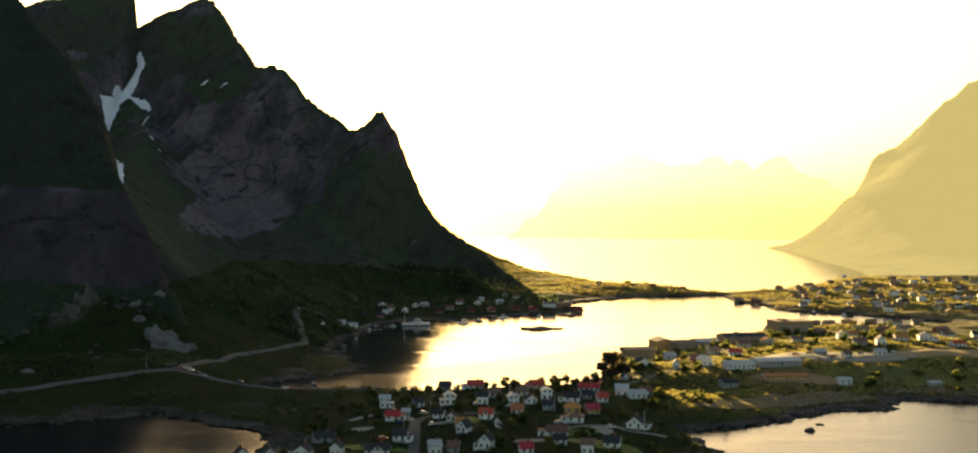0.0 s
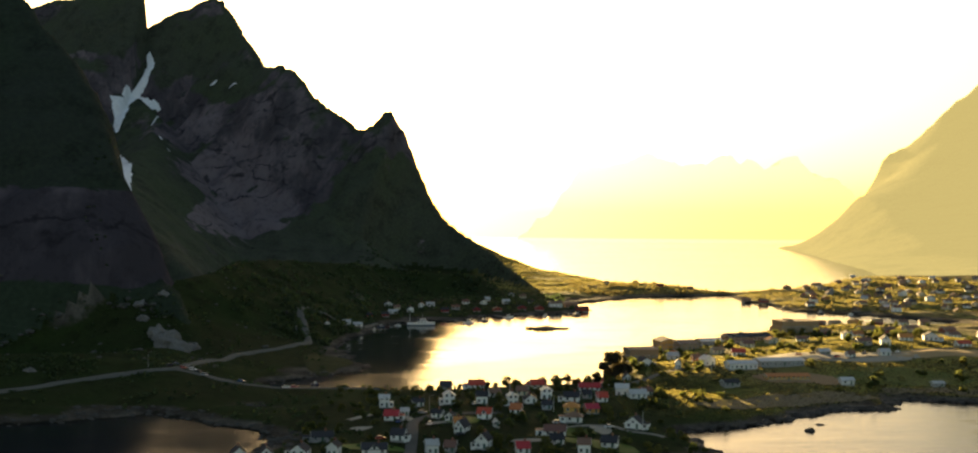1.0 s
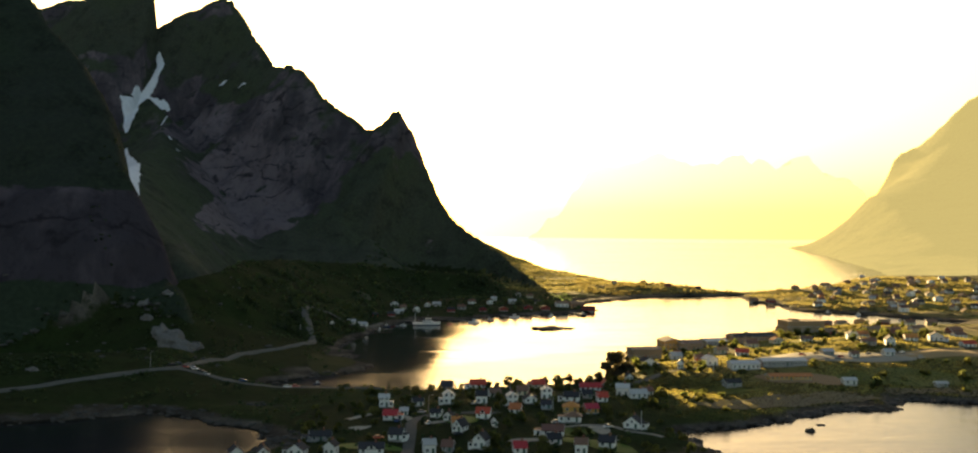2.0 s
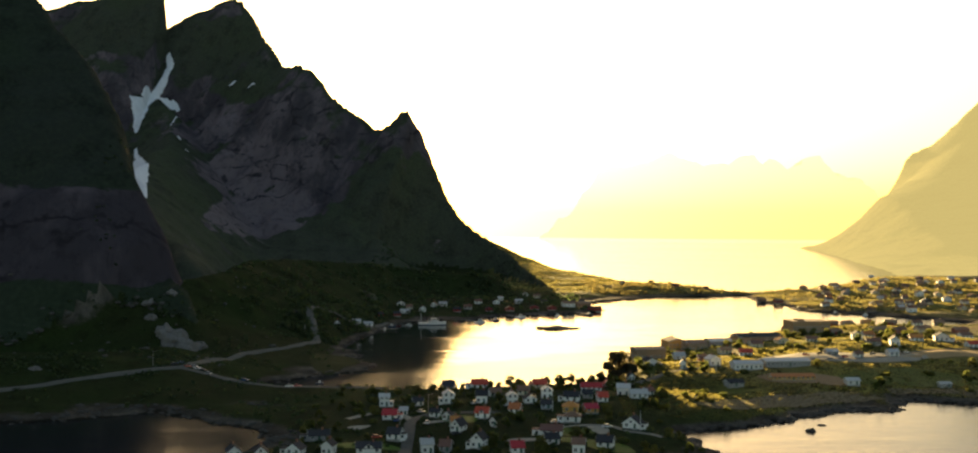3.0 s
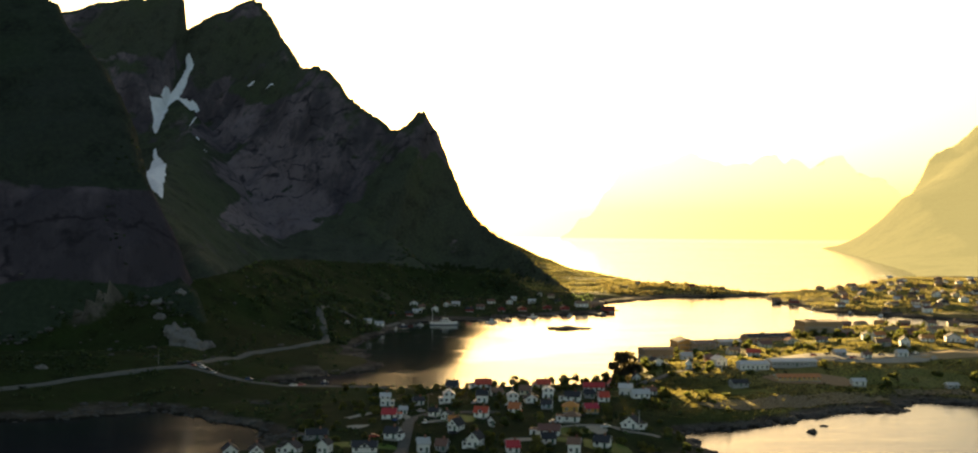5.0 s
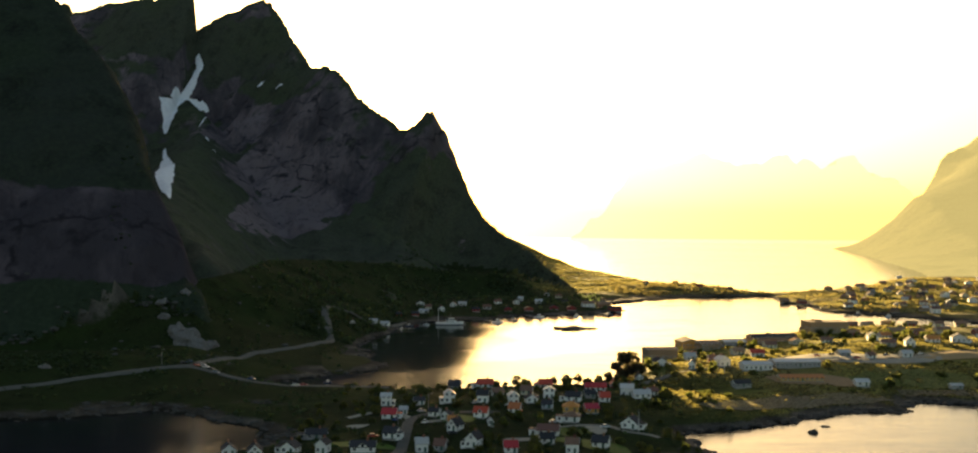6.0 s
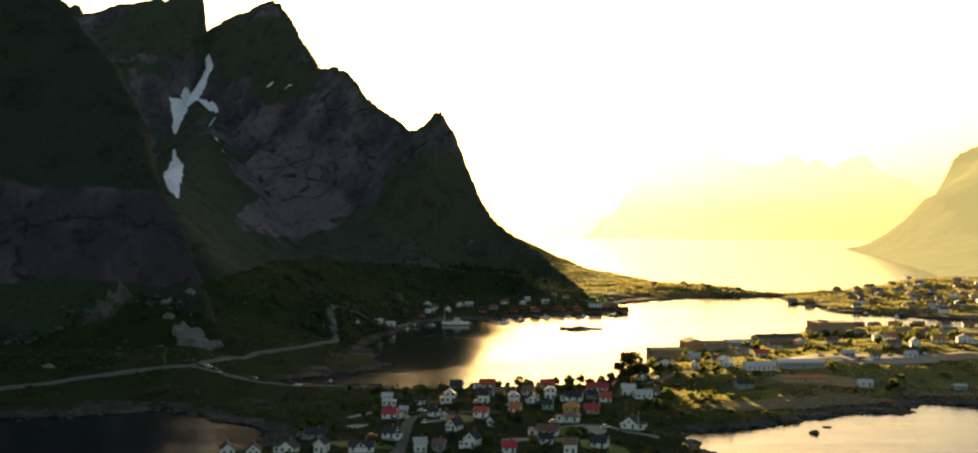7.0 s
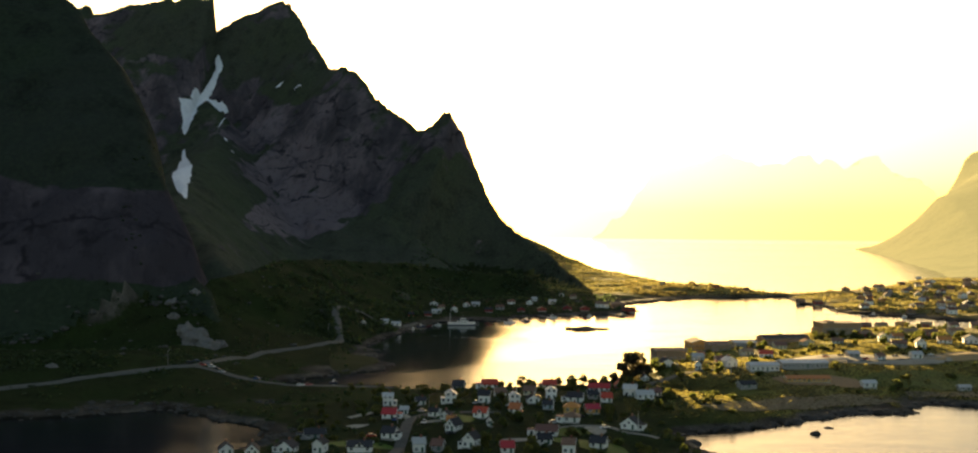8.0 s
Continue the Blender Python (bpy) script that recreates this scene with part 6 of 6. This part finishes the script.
# ---- growth and stones nobody could count ----
def scatter_clumps(name, count, areas, low, high, size, mat, label, category, seed, keep=1.2, dense=0.0):
    r = random.Random(seed)
    v, f = [], []
    made = tries = 0
    while made < count and tries < count * 12:
        tries += 1
        x0, x1, y0, y1 = areas[r.randrange(len(areas))]
        x, y = r.uniform(x0, x1), r.uniform(y0, y1)
        z = ground_at(x, y)
        if z < keep or noise.noise((x * 0.03, y * 0.03, seed)) + 0.5 * noise.noise((x * 0.11, y * 0.11, seed)) < dense or not free(x, y, 0.3):
            continue
        made += 1
        tall = r.uniform(low, high)
        for _ in range(4):
            s = size * r.uniform(0.6, 1.4)
            p = Vector((x + r.uniform(-0.7, 0.7) * size, y + r.uniform(-0.7, 0.7) * size, z + tall * r.uniform(0.1, 1.0)))
            e = Euler((r.uniform(-1.2, 1.2), r.uniform(-1.2, 1.2), r.uniform(0, 6.3))).to_matrix()
            k = len(v)
            v += [tuple(p + e @ Vector(q) * s) for q in ((-0.5, -0.4, 0), (0.4, -0.5, 0.15), (0.6, 0.3, -0.05), (-0.1, 0.55, 0.15), (-0.6, 0.2, -0.1))]
            f += [(k, k + 1, k + 2), (k, k + 2, k + 3), (k, k + 3, k + 4)]
    return tagged(new(name, mesh_of(name, v, f, mat)), label, category, kind="stuff")


# golden and dark leaf colours stand in for sun and shade here
scatter_clumps("shrubs", 1300, [(-260, -80, 610, 1000), (-110, 110, 440, 720), (-300, -150, 640, 760)], 0.4, 1.3, 1.3, M_LEAF_DARK, "low heather and willow shrubs on the slope", "shrubs", 3, 1.6, 0.05)
scatter_clumps("shrubs", 1500, [(100, 360, 650, 1080)], 0.3, 1.2, 1.2, M_LEAF_LIT, "low green shrubs between the town houses", "shrubs", 4, 1.6, 0.05)
scatter_clumps("far_woods", 1100, [(340, 700, 1250, 1760)], 0.5, 2.4, 1.7, M_LEAF_LIT, "low birch woods on the far hill", "woods", 5, 2.0, 0.0)
scatter_clumps("far_woods", 700, [(150, 340, 1480, 1720)], 0.6, 2.8, 2.0, M_LEAF_LIT, "low birch woods on the spit", "woods", 8, 2.0, 0.0)
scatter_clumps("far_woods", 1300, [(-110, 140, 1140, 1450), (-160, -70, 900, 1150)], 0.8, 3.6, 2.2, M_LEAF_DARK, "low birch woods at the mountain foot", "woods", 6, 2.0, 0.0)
scatter_clumps("far_woods", 700, [(30, 200, 1500, 2280)], 0.4, 1.8, 1.7, M_LEAF_LIT, "low sunlit birch scrub on the end of the ridge", "woods", 18, 3.0, -0.2)
scatter_clumps("slope_scrub", 1100, [(-190, 60, 900, 1480), (-120, 120, 1400, 1700)], 0.5, 2.0, 2.0, M_LEAF_DARK, "dark scrub on the mountain slope", "scrub", 7, 8.0, 0.05)


def scatter_grass(name, count, areas, tall, wide, label, seed, keep=2.0):
    r = random.Random(seed)
    v, f = [], []
    made = 0
    while made < count:
        x0, x1, y0, y1 = areas[r.randrange(len(areas))]
        x, y = r.uniform(x0, x1), r.uniform(y0, y1)
        z = ground_at(x, y)
        made += 1
        if z < keep or noise.noise((x * 0.02, y * 0.02, seed)) < -0.35 or not free(x, y, 0.0):
            continue
        w, h, a = wide * r.uniform(0.6, 1.4), tall * r.uniform(0.5, 1.3), r.uniform(-0.9, 0.9)
        dx, dy, k = w * math.cos(a), w * math.sin(a), len(v)
        lx, ly = r.uniform(-0.3, 0.3) * h, r.uniform(-0.5, 0.1) * h
        v += [(x - dx, y - dy, z - 0.1), (x + dx, y + dy, z - 0.1), (x + dx * 0.8 + lx, y + dy * 0.8 + ly, z + h), (x + lx, y + ly, z + h * 1.15), (x - dx * 0.8 + lx, y - dy * 0.8 + ly, z + h * 0.9)]
        f += [(k, k + 1, k + 2, k + 3, k + 4)]
    return tagged(new(name, mesh_of(name, v, f, M_GRASS)), label, "grass", kind="stuff")


scatter_grass("meadow_grass", 52000, [(82, 370, 585, 1080)], 0.55, 0.6, "tall backlit meadow grass between the town houses", 31)
scatter_grass("meadow_grass", 34000, [(340, 700, 1240, 1760), (30, 340, 1480, 2200)], 0.6, 1.0, "tall backlit grass on the far hill", 32)


def scatter_stones(name, count, areas, lo, hi, mat, label, seed, zlo, zhi):
    r = random.Random(seed)
    bm = bmesh.new()
    bmesh.ops.create_icosphere(bm, subdivisions=1, radius=1)
    base = [p.co.copy() for p in bm.verts]
    tris = [tuple(q.index for q in fc.verts) for fc in bm.faces]
    bm.free()
    v, f = [], []
    made = tries = 0
    while made < count and tries < count * 60:
        tries += 1
        x0, x1, y0, y1 = areas[r.randrange(len(areas))]
        x, y = r.uniform(x0, x1), r.uniform(y0, y1)
        z = ground_at(x, y)
        if not zlo < z < zhi:
            continue
        made += 1
        s = r.uniform(lo, hi) * r.uniform(0.5, 1.0)
        e = Euler((r.uniform(0, 6), r.uniform(0, 6), r.uniform(0, 6))).to_matrix()
        k = len(v)
        for b in base:
            q = e @ (b * (1 + 0.5 * noise.noise(b * 1.6 + Vector((made * 3.1, 0, 0)))))
            v.append((x + q.x * s * 1.3, y + q.y * s, z + q.z * s * 0.65))
        f += [tuple(i + k for i in t) for t in tris]
    return tagged(new(name, mesh_of(name, v, f, mat)), label, "rocks", kind="stuff")


scatter_stones("shore_stones", 260, [(-260, -60, 520, 640)], 0.5, 1.9, M_ROCK, "pale grey boulders along the bay's shore", 21, -0.3, 2.6)
scatter_stones("shore_stones", 420, [(100, 330, 520, 690)], 0.7, 2.2, M_WET_ROCK, "dark wet boulders along the bay's shore", 22, -0.5, 1.2)
scatter_stones("shore_stones", 420, [(-110, 150, 700, 1300)], 0.6, 2.0, M_WET_ROCK, "dark wet boulders along the lagoon", 23, -0.4, 1.0)
scatter_stones("slope_stones", 70, [(-330, -120, 700, 960)], 0.7, 2.6, M_ROCK, "pale fallen boulders on the slope", 24, 9, 60)
# ---- the foot of the cliff ----
FOOT = [(GX[i] - 5, GX[i] + 5, GY[j] - 7, GY[j] + 4) for j in range(1, len(GY)) for i in range(len(GX)) if PART[j, i] == 2 and PART[j - 1, i] == 0 and -620 < GX[i] < -190 and GY[j] < 980 and ZZ[j, i] < 40]
scatter_clumps("foot_scrub", 700, FOOT, 0.3, 1.4, 1.2, M_LEAF_DARK, "dark scrub along the foot of the cliff", "scrub", 9, 1.0, -0.35)
scatter_stones("scree", 180, FOOT, 0.8, 3.2, M_ROCK, "fallen grey boulders below the cliff", 25, 1.0, 120)
